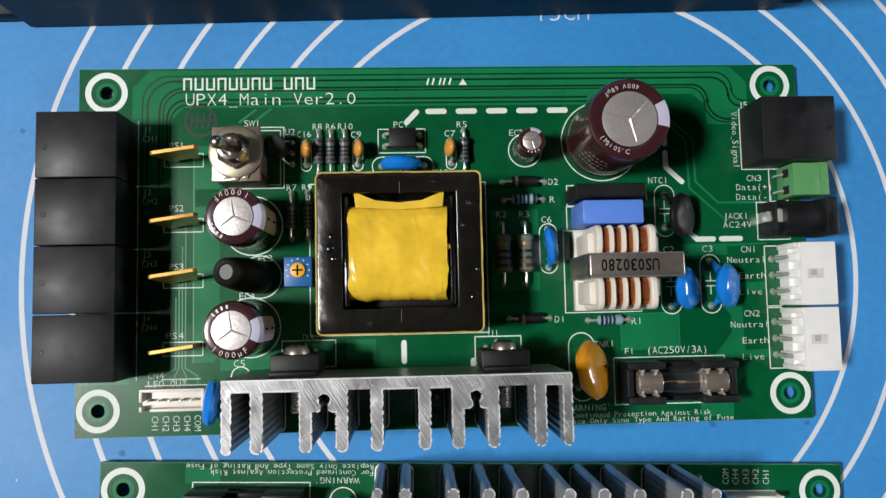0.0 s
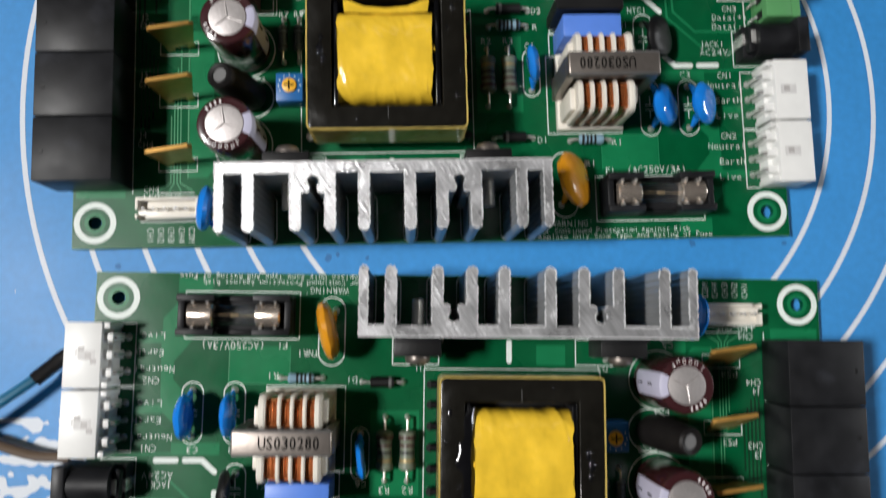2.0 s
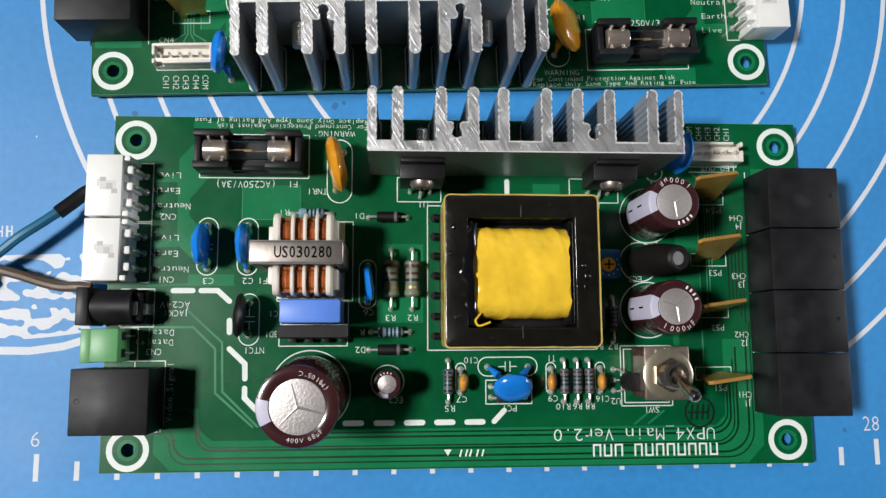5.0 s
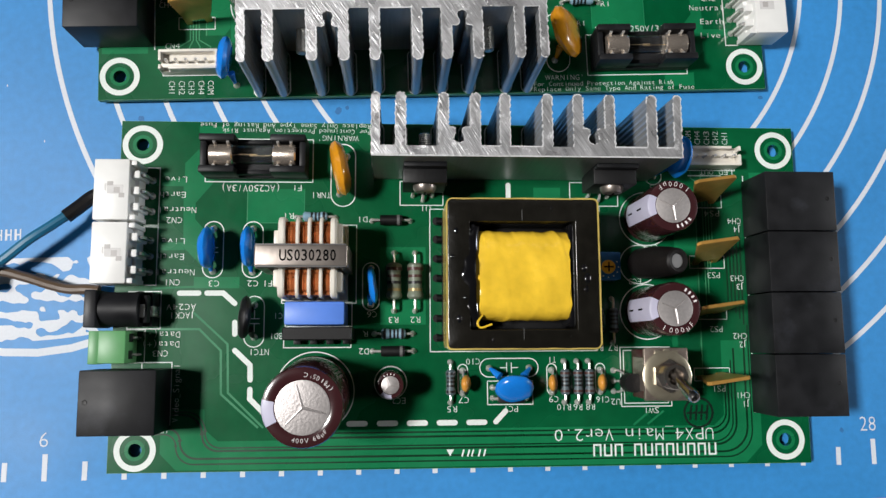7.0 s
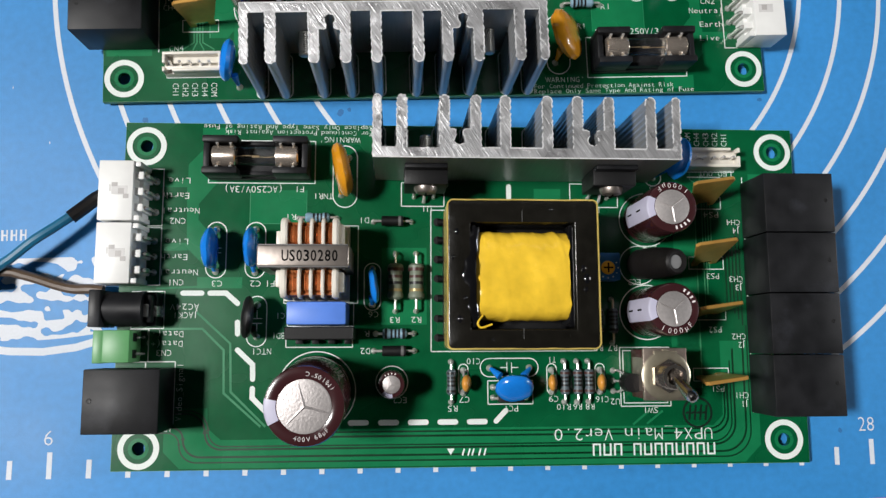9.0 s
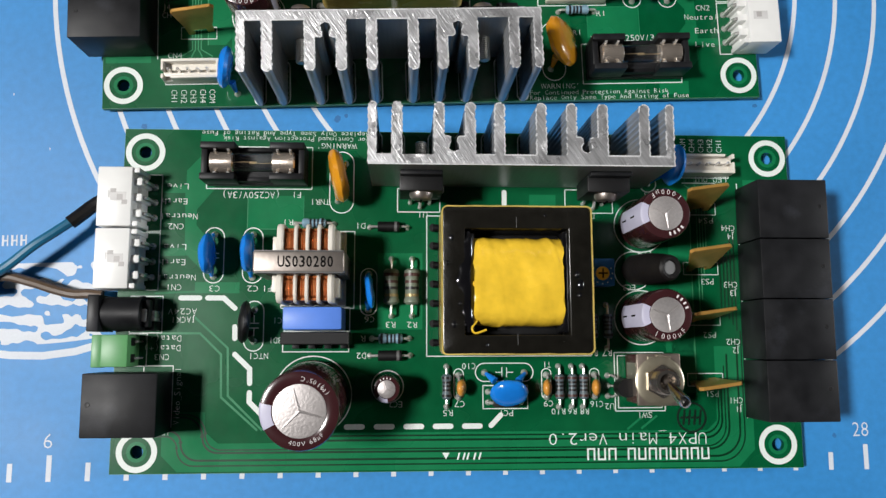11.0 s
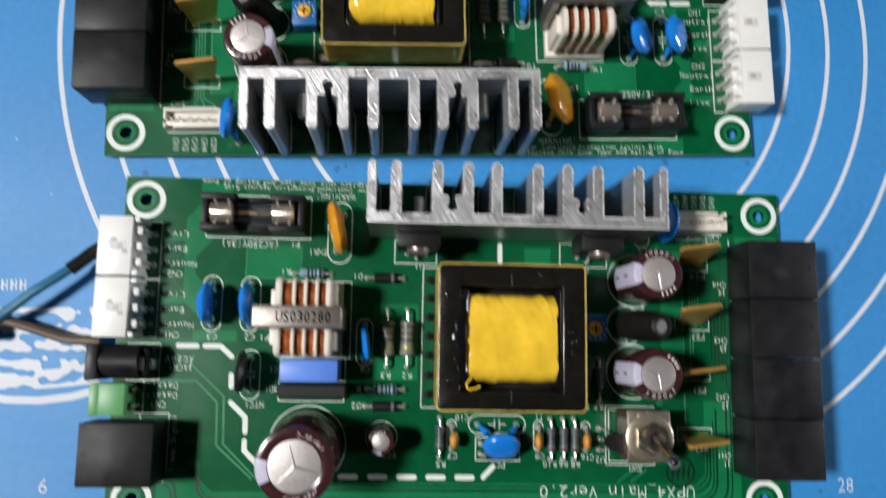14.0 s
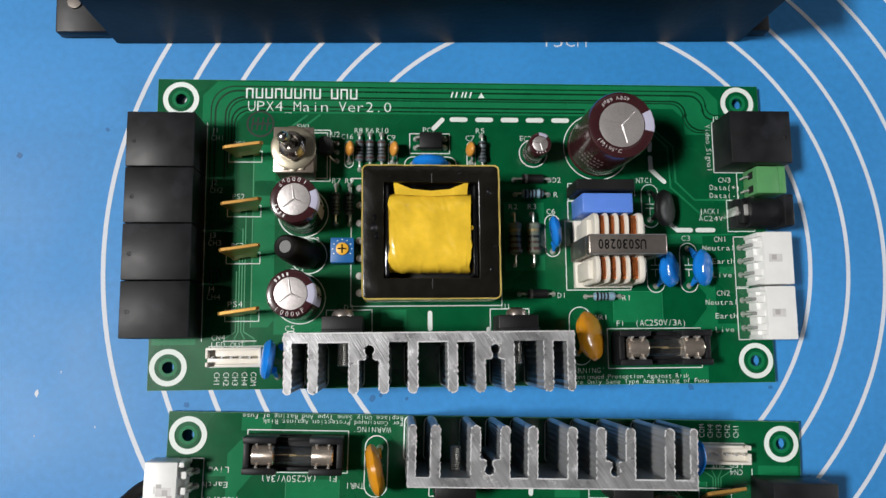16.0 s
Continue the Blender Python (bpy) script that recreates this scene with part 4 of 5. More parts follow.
def transformer(board):
    x0, x1, y0, y1, top, low = -28.9, 6.2, 17.2, 51.5, 19.5, 8.2
    wx0, wx1, wy0, wy1 = -23.6, 1.0, 22.3, 47.3
    core = plate(bmesh.new(), [rounded(x0, x1, y0, y1, 1.1), [(wx0, wy0), (wx1, wy0), (wx1, wy1), (wx0, wy1)]], low, top)
    bmesh.ops.recalc_face_normals(core, faces=core.faces)
    bmesh.ops.bevel(core, geom=[e for e in core.edges if len(e.link_faces) == 2 and e.calc_face_angle() > 1.0], offset=0.3, segments=2, profile=0.5, affect="EDGES")
    body = part("transformer", core, M_FERRITE, board, "square black ferrite transformer with a yellow taped winding")
    for y in ((y0 + wy0) / 2, (wy1 + y1) / 2):
        seam = box(bmesh.new(), -11.22, -11.12, y - (2.4 if y > 30 else 0.2), y + (0.2 if y > 30 else 2.4), top - 0.1, top + 0.02)
        part("core_seam", seam, M_GREYFERRITE, body)
    t = 0.34

    tape = plate(bmesh.new(), [rounded(x0 - t, x1 + t, y0 - t, y1 + t, 1.1 + t), rounded(x0, x1, y0, y1, 1.1)], low - 0.6, top + 0.12)
    for v in tape.verts:
        if v.co.z > 15:
            v.co.z += 0.3 * noise.noise(v.co * 0.5)
            v.co.x += 0.14 * noise.noise(v.co * 0.6 + Vector((5, 0, 0)))
            v.co.y += 0.14 * noise.noise(v.co * 0.6 + Vector((0, 5, 0)))
    part("core_tape", tape, M_CORETAPE, body, "yellow varnished tape round the core")
    bob = bmesh.new()
    box(bob, -26.5, 6.5, 19.5, 49.3, 1.2, 7.6, 0.4)
    box(bob, wx0 + 0.2, wx1 - 0.2, wy0 + 0.3, wy1 - 0.3, 7.0, 9.0, 0.2)
    part("bobbin_base", bob, M_BLACK_DULL, body)
    for xa, xb in ((wx0 + 0.15, wx0 + 1.5), (wx1 - 1.5, wx1 - 0.15)):
        fl = box(bmesh.new(), xa, xb, wy0 + 0.5, wy1 - 0.5, 7.0, 18.6, 0.5)
        for v in fl.verts:
            v.co.z += 0.6 * noise.noise(v.co * 0.3)
        part("bobbin_flange", fl, M_LACQUER, body, "glossy lacquered black flange")
    # winding: rounded bundle round the centre leg, its tape slightly creased
    coil = bmesh.new()
    n, cols = 132, 76
    cy, cz, ry, rz = 34.6, 13.2, 10.6, 6.6
    rings = []
    for i in range(cols + 1):
        x = wx0 + 1.4 + (wx1 - wx0 - 3.6) * i / cols
        e = abs(i / cols - 0.5) * 2
        ring = []
        for k in range(n):
            u = math.tau * k / n
            cu, su = math.cos(u), math.sin(u)
            y = ry * math.copysign(abs(cu) ** 0.5, cu)
            z = rz * math.copysign(abs(su) ** 0.72, su)
            w = noise.noise(Vector((x * 0.25, y * 0.16, z * 0.12))) * 0.55 + noise.noise(Vector((x * 0.5 + y * 0.4, y * 0.3, 4))) * 0.3
            s = 1 - 0.02 * e ** 4 + w * 0.035
            for scale, high in ((0.11, 0.14), (0.3, 0.04)):
                fold = noise.noise(Vector((x * scale * 1.5 + 3, y * scale + 0.3 * x * scale, z * scale * 0.5)))
                s += 0.1 * high * max(0.0, 1 - 4 * abs(fold))
            ring.append(coil.verts.new((x + 0.7 * (1 if e > 0.9 else 0) * noise.noise(Vector((y * 0.35, z * 0.3, i // cols))), cy + y * s, cz + z * s + 0.25 * w)))
        rings.append(ring)
    for a, b in zip(rings, rings[1:]):
        for k in range(n):
            coil.faces.new((a[k], a[(k + 1) % n], b[(k + 1) % n], b[k]))
    coil.faces.new(rings[0]), coil.faces.new(rings[-1])
    wind = part("winding", coil, M_YELLOW, body, "winding wrapped in glossy creased yellow tape", 60)
    nub = lathe(bmesh.new(), [(0.75, -0.6), (0.65, 0.1), (0, 0.35)], Matrix.Translation((wx1 - 2.0, 35.4, 18.8)), 12)
    part("tape_nub", nub, M_YELLOW, wind)
    for x, y, r in ((-26.2, 35.5, 0.8), (-25.4, 33.2, 0.6), (-25.9, 38.0, 0.5), (4.2, 24.5, 0.5), (3.6, 44.8, 0.6), (5.2, 30.5, 0.4), (-18, 19.2, 0.35), (-4, 49.6, 0.35), (2.2, 40.0, 0.4)):
        blob = bmesh.new()
        bmesh.ops.create_uvsphere(blob, u_segments=10, v_segments=6, radius=1, matrix=Matrix.Translation((x, y, top)) @ Matrix.Diagonal((r, r * 1.6, 0.25, 1)))
        part("varnish_drop", blob, M_LACQUER, body)
    for y in (19.7, 24.4, 29.3, 34.2, 39.1, 44.2, 49.0):
        for x, s in ((7.9, 1), (-30.4, -1)):
            pin = bmesh.new()
            rod(pin, (x - s * 2.2, y, 2.6), (x, y, 2.6), 0.75, 1.0, 12)
            rod(pin, (x, y, 3.0), (x, y, 0.0), 1.0, 0.7, 12)
            part("pin", pin, M_BLACK_DULL if s > 0 else M_TIN, body)
    return body


def lacquer_bead(body):
    """Lacquer that ran over one side of the core window."""
    bulge = bmesh.new()
    rows = []
    for i in range(41):
        y = 23.4 + 22.6 * i / 40
        e = 1 - abs(i / 20 - 1) ** 4
        wob = noise.noise(Vector((y * 0.33, 0, 2)))
        rows.append([bulge.verts.new((-1.4 + q * (4.2 + 0.9 * wob) * (0.35 + 0.65 * e), y, 18.2 + h * (1.4 + 0.5 * noise.noise(Vector((y * 0.22, q * 2, 7)))) * (0.3 + 0.7 * e))) for q, h in ((0, -0.6), (0.1, 0.6), (0.35, 1.05), (0.65, 1.1), (0.9, 0.95), (1.0, 0.7))])
    for ra, rb in zip(rows, rows[1:]):
        for k in range(5):
            bulge.faces.new((ra[k], ra[k + 1], rb[k + 1], rb[k]))
        bulge.faces.new((ra[5], ra[0], rb[0], rb[5]))
    bulge.faces.new(rows[0]), bulge.faces.new(rows[-1])
    part("lacquer_bead", bulge, M_LACQUER, body, "thick glossy black lacquer beside the winding", 60)


def line_filter(board):
    """Common-mode choke: white sectioned bobbin, copper windings, and a steel-grey core round it."""
    bm = bmesh.new()
    box(bm, 30.0, 46.2, 20.8, 39.8, 0.1, 2.6, 0.2)
    body = part("line_filter", bm, M_CREAM, board, "line filter choke with white bobbins, copper wire and grey core")
    for x, w in ((44.2, 1.5), (40.6, 0.8), (37.9, 0.8), (35.2, 0.8), (32.4, 1.3)):
        for y0, y1 in ((21.0, 28.6), (32.6, 39.8)):
            fl = bmesh.new()
            cy, cz, hy, hz, rr = (y0 + y1) / 2, 10.4, (y1 - y0) / 2, 8.0, 2.4
            pts = []
            for sy, sz, a0 in ((1, 1, 0), (-1, 1, 90), (-1, -1, 180), (1, -1, 270)):
                pts += [(cy + sy * (hy - rr) + rr * math.cos(radians(a0 + 22.5 * k)), cz + sz * (hz - rr) + rr * math.sin(radians(a0 + 22.5 * k))) for k in range(5)]
            rings = [[fl.verts.new((xx, cy + (py - cy) * q, cz + (pz - cz) * q)) for py, pz in pts] for xx, q in ((x - w / 2, 0.95), (x - w / 4, 1.0), (x + w / 4, 1.0), (x + w / 2, 0.95))]
            for ra, rb in zip(rings, rings[1:]):
                for k in range(len(ra)):
                    fl.faces.new((ra[k], ra[(k + 1) % len(ra)], rb[(k + 1) % len(ra)], rb[k]))
            fl.faces.new(rings[0]), fl.faces.new(rings[-1])
            part("bobbin_flange", fl, M_CREAM, body)
    for y0, y1 in ((21.6, 28.2), (33.0, 39.2)):
        bl = bmesh.new()
        box(bl, 30.5, 32.2, y0 + 0.6, y1 - 0.8, 2.4, 14.6, 0.5)
        part("bobbin_block", bl, M_CREAM, body)
        st = bmesh.new()
        box(st, 44.6, 46.4, (y0 + y1) / 2 - (1 if y0 < 30 else 3), (y0 + y1) / 2 + (3 if y0 < 30 else 1), 2.4, 14.8, 0.25)
        part("bobbin_stub", st, M_CREAM, body)
    for a, b in ((32.9, 34.9), (35.5, 37.6), (38.2, 40.3), (40.9, 43.6)):
        for cy in (25.0, 36.2):
            turns, per = 6, 20
            pts = []
            for q in range(turns * per + 1):
                u = math.tau * q / per
                py, pz = 3.1 * math.copysign(abs(math.cos(u)) ** 0.5, math.cos(u)), 6.9 * math.copysign(abs(math.sin(u)) ** 0.6, math.sin(u))
                jit = 0.15 * math.sin((q // per) * 2.4 + a)
                pts.append((a + 0.25 + (b - a - 0.5) * q / (turns * per), cy + py, 9.9 + pz + jit))
            w = bmesh.new()
            rings = []
            for q, o in enumerate(pts):
                nrm = Vector((0, o[1] - cy, o[2] - 9.9)).normalized()
                rings.append([w.verts.new(Vector(o) + 0.24 * (math.cos(t) * Vector((1, 0, 0)) + math.sin(t) * nrm)) for t in [math.tau * k / 6 for k in range(6)]])
            for ra, rb in zip(rings, rings[1:]):
                for k in range(6):
                    w.faces.new((ra[k], ra[(k + 1) % 6], rb[(k + 1) % 6], rb[k]))
            part("bobbin_core", box(bmesh.new(), a, b, cy - 2.9, cy + 2.9, 3.4, 16.3), M_COPPER, body)
            part("copper_winding", w, M_COPPER, body, "enamelled copper wire")
    core = bmesh.new()
    y0, y1 = 28.0, 33.2
    box(core, 28.8, 49.6, y0, y1, 18.9, 22.4, 0.55, 3)
    box(core, 28.8, 30.6, y0 + 0.05, y1 - 0.05, 3.0, 19.2)
    box(core, 47.4, 49.6, y0 + 0.05, y1 - 0.05, 3.0, 19.2)
    box(core, 28.8, 49.6, y0, y1, 2.7, 5.0)
    co = part("core", core, M_STEEL, body, "grey metal core band")
    for y in (y0 - 0.02, y1 - 0.28):
        part("core_edge", box(bmesh.new(), 29.1, 49.3, y, y + 0.3, 19.2, 22.44, 0.08), M_GREYFERRITE, co, "dark lamination edge")
    letters("US030280", co, M_MARK, pose(43.8, 31.8, 22.46, 0, 0, 180), 12.4, 2.5, thin=0.014)
    return body


def bridge_and_box(board):
    part("film_capacitor", box(bmesh.new(), 30.0, 44.0, 40.4, 45.9, 0.1, 13.0, 0.5), M_BLUEBOX, board, "periwinkle blue box film capacitor")
    bm = bmesh.new()
    prism(bm, [(28.2, 46.4), (44.2, 46.4), (44.2, 49.4), (28.2, 49.4)], 2.2, 14.6)
    bmesh.ops.bevel(bm, geom=bm.edges[:], offset=0.25, segments=1, affect="EDGES")
    br = part("bridge_rectifier", bm, M_BLACK_DULL, board, "upright black bridge rectifier")
    for x in (30.2, 34.2, 38.2, 42.2):
        leg = bmesh.new()
        box(leg, x - 0.5, x + 0.5, 47.6, 48.3, -0.6, 2.4)
        solder(leg, x, 47.95, 1.1)
        part("lead", leg, M_TIN, br)
        part("standoff", box(bmesh.new(), x - 0.9, x + 0.9, 49.2, 50.4, 0.1, 2.6, 0.2), M_BLACK, br)


def fuse_holder(board):
    x0, x1, y0, y1 = 40.2, 65.9, -0.8, 8.8
    body = part("fuse_holder", box(bmesh.new(), x0, x1, y0, y1, 0.1, 2.4, 0.3), M_BLACK, board, "open black fuse holder with a glass fuse")
    for a, b in ((x0, x0 + 8.6), (x1 - 8.6, x1)):
        for c, d in ((y0 + 0.02, y0 + 1.7), (y1 - 1.7, y1 - 0.02)):
            part("cheek", box(bmesh.new(), a, b, c, d, 2.2, 9.0, 0.3), M_BLACK, body)
    for a, b in ((x0 + 0.02, x0 + 1.6), (x1 - 1.6, x1 - 0.02)):
        part("end_stop", box(bmesh.new(), a, b, y0 + 1.5, y1 - 1.5, 2.2, 7.6, 0.3), M_BLACK, body)
    for c, d in ((y0 + 0.4, y0 + 1.5), (y1 - 1.5, y1 - 0.4)):
        part("side_rail", box(bmesh.new(), x0 + 8.4, x1 - 8.4, c, d, 2.2, 4.8, 0.2), M_BLACK, body)
    cy, cz = 4.0, 6.4
    for a, b in ((42.6, 48.2), (57.9, 63.6)):
        cap = bmesh.new()
        m = Matrix.Translation((a, cy, cz)) @ pose(0, 0, 0, 0, 90, 0)
        L = b - a
        lathe(cap, [(0, 0), (2.3, 0), (2.6, 0.3), (2.6, L - 0.2), (2.5, L), (2.2, L)], m, 28)
        part("fuse_cap", cap, M_NICKEL, body, "nickel-plated fuse end cap")
        clip = bmesh.new()
        for s in (-1, 1):
            for q in (a + 1.2, b - 1.2):
                sweep(clip, [(q, cy + s * 1.8, 2.4), (q, cy + s * 2.85, 5.4), (q, cy + s * 2.7, 7.4), (q, cy + s * 3.0, 8.3)], 0.36, 8)
        part("fuse_clip", clip, M_TIN, body)
    gl = bmesh.new()
    rod(gl, (48.0, cy, cz), (58.1, cy, cz), 2.3, seg=28, caps=False)
    g = part("fuse_tube", gl, M_GLASS, body, "clear glass fuse tube")
    g.visible_shadow = False
    fil = bmesh.new()
    sweep(fil, [(47.8, cy, cz), (51, cy + 0.1, cz - 0.1), (55, cy - 0.1, cz + 0.1), (58.2, cy, cz)], 0.05, 6)
    rod(fil, (52.2, cy, cz), (54.0, cy, cz), 0.22, seg=8)
    part("fuse_wire", fil, M_FILAMENT, body)


def power_header(board, y0, y1):
    """Right-angle white three-way header with pins bent down at its back."""
    bm = bmesh.new()
    box(bm, 81.9, 90.2, y0 + 0.15, y1 - 0.15, 0.1, 9.0, 0.3)
    mid = (y0 + y1) / 2
    for k in (-1, 0, 1):
        box(bm, 79.9, 82.1, mid + 3.96 * k - 0.95, mid + 3.96 * k + 0.95, 0.1, 7.6, 0.25)
    box(bm, 80.9, 82.0, y0 + 0.3, y1 - 0.3, 0.1, 4.6)
    box(bm, 80.4, 82.0, y0 + 0.25, y0 + 1.5, 0.1, 8.4, 0.2)
    box(bm, 80.4, 82.0, y1 - 1.5, y1 - 0.25, 0.1, 8.4, 0.2)
    body = part("power_header", bm, M_WHITE, board, "white three-way right-angle power header at the board edge")
    # flush grey plates: the latch recess's shade is put into their colour
    rec = bmesh.new()
    box(rec, 83.2, 87.0, mid - 1.1, mid + 1.1, 8.7, 9.03)
    part("latch_window", rec, M_RECESS_SHADE, body, "latch window, its shade painted as flat grey")
    part("latch_tongue", box(bmesh.new(), 84.0, 85.4, mid - 0.5, mid + 0.9, 8.7, 9.05), M_NYLON_SHADE, body)
    part("latch_slot", box(bmesh.new(), 82.9, 84.2, mid + 0.9, mid + 2.0, 8.7, 9.04), M_NYLON_SHADE, body)
    part("latch_slot", box(bmesh.new(), 85.6, 87.0, mid - 1.9, mid - 0.9, 8.7, 9.04), M_NYLON_SHADE, body)
    part("latch_rib", box(bmesh.new(), 87.2, 87.6, mid - 1.4, mid + 0.4, 8.7, 9.05), M_RECESS_SHADE, body)
    for k in (-1, 0, 1):
        y = mid + 3.96 * k
        pin = bmesh.new()
        sweep(pin, [(80.6, y, 6.4), (79.6, y, 6.3), (79.2, y, 5.5), (79.1, y, 2.0), (79.1, y, -0.6)], 0.52, 8)
        solder(pin, 79.1, y, 0.9)
        part("pin", pin, M_TIN, body)


def led_header(board):
    bm = bmesh.new()
    x0, x1, y0, y1 = -71.0, -56.4, 0.1, 5.2
    box(bm, x0, x1, y0, y1, 0.1, 2.6, 0.1)
    box(bm, x0, x1, y1 - 0.7, y1, 2.5, 5.0, 0.15)
    box(bm, x0 + 2.4, x1, y0, y0 + 0.7, 2.5, 5.0, 0.15)
    box(bm, x0, x0 + 0.7, y0 + 2.2, y1 - 0.5, 2.5, 5.0, 0.15)
    box(bm, x0, x0 + 0.7, y0, y0 + 1.2, 2.5, 5.0, 0.15)
    box(bm, x1 - 0.7, x1, y0 + 0.5, y1 - 0.5, 2.5, 5.0, 0.15)
    body = part("led_header", bm, M_CREAM, board, "cream five-way pin header with open top")
    for k in range(5):
        p = bmesh.new()
        box(p, -69.2 + 2.45 * k - 0.32, -69.2 + 2.45 * k + 0.32, 2.2, 2.85, 2.5, 5.2, 0.12, 1)
        part("pin", p, M_TIN, body)


def signal_connectors(board):
    body = part("video_jack", box(bmesh.new(), 72.8, 90.2, 55.2, 70.0, 0.1, 12.2, 0.3), M_BLACK, board, "large square black plastic signal jack")
    part("mould_mark", lathe(bmesh.new(), [(0.6, 0), (0.5, 0.08), (0, 0.04)], Matrix.Translation((88.6, 62.4, 12.2)), 14), M_BLACK_DULL, body)
    lip = bmesh.new()
    box(lip, 89.8, 90.6, 56.4, 68.8, 2.0, 11.0, 0.3)
    part("jack_mouth", lip, M_BLACK_DULL, body)
    bm = bmesh.new()
    box(bm, 81.3, 87.6, 46.9, 54.6, 0.1, 8.6, 0.25)
    box(bm, 87.4, 90.0, 46.95, 54.75, 0.1, 8.2, 0.25)
    t = part("screw_terminal", bm, M_TERMINAL, board, "green two-way plug-in terminal block")
    for y in (48.6, 52.6):
        p = bmesh.new()
        sweep(p, [(81.4, y, 3.6), (80.9, y, 3.4), (80.6, y, 2.2), (80.6, y, -0.5)], 0.34, 8)
        part("pin", p, M_TIN, t)
        part("slot", box(bmesh.new(), 81.2, 81.5, y - 1.0, y + 1.0, 3.4, 6.2), M_BLACK_DULL, t)
    bm = bmesh.new()
    box(bm, 87.8, 90.6, 37.4, 46.2, 0.1, 10.4, 0.3)
    box(bm, 76.4, 88.0, 37.7, 45.9, 0.1, 5.0, 0.2)
    rod(bm, (79.4, 41.8, 5.9), (88.0, 41.8, 5.9), 4.05, seg=32)
    rod(bm, (78.6, 41.8, 5.8), (79.5, 41.8, 5.8), 4.3, seg=32)
    box(bm, 76.8, 78.8, 38.4, 45.2, 4.8, 7.6, 0.6)
    j = part("power_jack", bm, M_BLACK, board, "black barrel power jack")
    lug = box(bmesh.new(), 76.0, 77.6, 41.0, 43.6, 0.05, 5.6, 0.35)
    box(lug, 77.4, 78.9, 40.6, 43.9, 4.6, 7.9, 0.4)
    part("contact_lug", lug, M_TIN, j)


def toggle_switch(board):
    x, y = -46.1, 58.3
    body = part("toggle_switch", box(bmesh.new(), -51.6, -41.6, 52.0, 63.9, 0.6, 10.6, 0.3), M_DARKRED, board, "metal toggle switch with a maroon body")
    fr = bmesh.new()
    box(fr, -52.0, -41.2, 51.7, 64.2, 10.6, 11.8, 0.3)
    box(fr, -52.0, -51.7, 54.0, 62.0, 3.0, 10.8)
    box(fr, -41.5, -41.2, 54.0, 62.0, 3.0, 10.8)
    part("metal_frame", fr, M_FRAME, body, "nickel-plated frame")
    xb = -46.6
    w = bmesh.new()
    lathe(w, [(3.3, 11.85), (5.9, 11.85), (6.0, 12.3), (5.5, 12.6), (3.3, 12.6)], Matrix.Translation((xb, y, 0)), 36)
    ws = part("washer", w, M_WASHER, body, "pale lock washer")
    for dx, dy in ((0, -5.6), (-2.2, -5.2), (2.2, -5.2)):
        part("lock_tab", box(bmesh.new(), xb + dx - 0.7, xb + dx + 0.7, y + dy - 0.8, y + dy + 0.5, 11.7, 12.3, 0.15), M_WASHER, ws)
    nut = bmesh.new()
    rod(nut, (xb, y, 12.6), (xb, y, 14.2), 4.0, seg=6)
    part("hex_nut", nut, M_BUSH, body)
    bu = bmesh.new()
    prof = [(3.0, 12.0)] + [(3.05 if k % 2 else 2.8, 14.4 + 0.3 * k) for k in range(13)] + [(2.8, 18.3), (2.0, 18.4), (1.9, 16.0), (0, 16.0)]
    lathe(bu, prof, Matrix.Translation((xb, y, 0)), 28)
    part("threaded_bush", bu, M_BUSH, body)
    lv = bmesh.new()
    lathe(lv, [(0, -1.4), (0.95, -1.2), (1.1, 2.0), (1.45, 7.0), (1.45, 8.0), (1.1, 8.7), (0.5, 9.0), (0, 9.05)], Matrix(), 20)
    lever = part("switch_lever", lv, M_CHROME, body, "chrome bat lever")
    lever.matrix_basis = Matrix.Translation((xb * 0.001, y * 0.001, 0.0170)) @ pose(0, 0, 0, 4, -26, 0)


def trimmer(board):
    bm = box(bmesh.new(), -38.2, -31.8, 27.8, 34.7, 0.2, 5.6, 0.25)
    body = part("trimmer", bm, M_TRIM, board, "square blue trimmer potentiometer")
    dial = lathe(bmesh.new(), [(1.75, 5.5), (1.7, 6.1), (1.2, 6.3), (0, 6.3)], Matrix.Translation((-35.0, 31.6, 0)), 24)
    d = part("dial", dial, M_DIAL, body, "yellow slotted dial")
    s = bmesh.new()
    box(s, -36.2, -33.8, 31.4, 31.8, 6.1, 6.33)
    box(s, -35.2, -34.8, 30.4, 32.8, 6.1, 6.34)
    part("dial_slot", s, M_MARK, d)
    for k in range(9):
        u = radians(-30 + 240 * k / 8)
        part("scale_dot", rod(bmesh.new(), (-35 + 2.6 * math.cos(u), 31.6 + 2.6 * math.sin(u), 5.5), (-35 + 2.6 * math.cos(u), 31.6 + 2.6 * math.sin(u), 5.68), 0.18, seg=8), M_SILK, body)


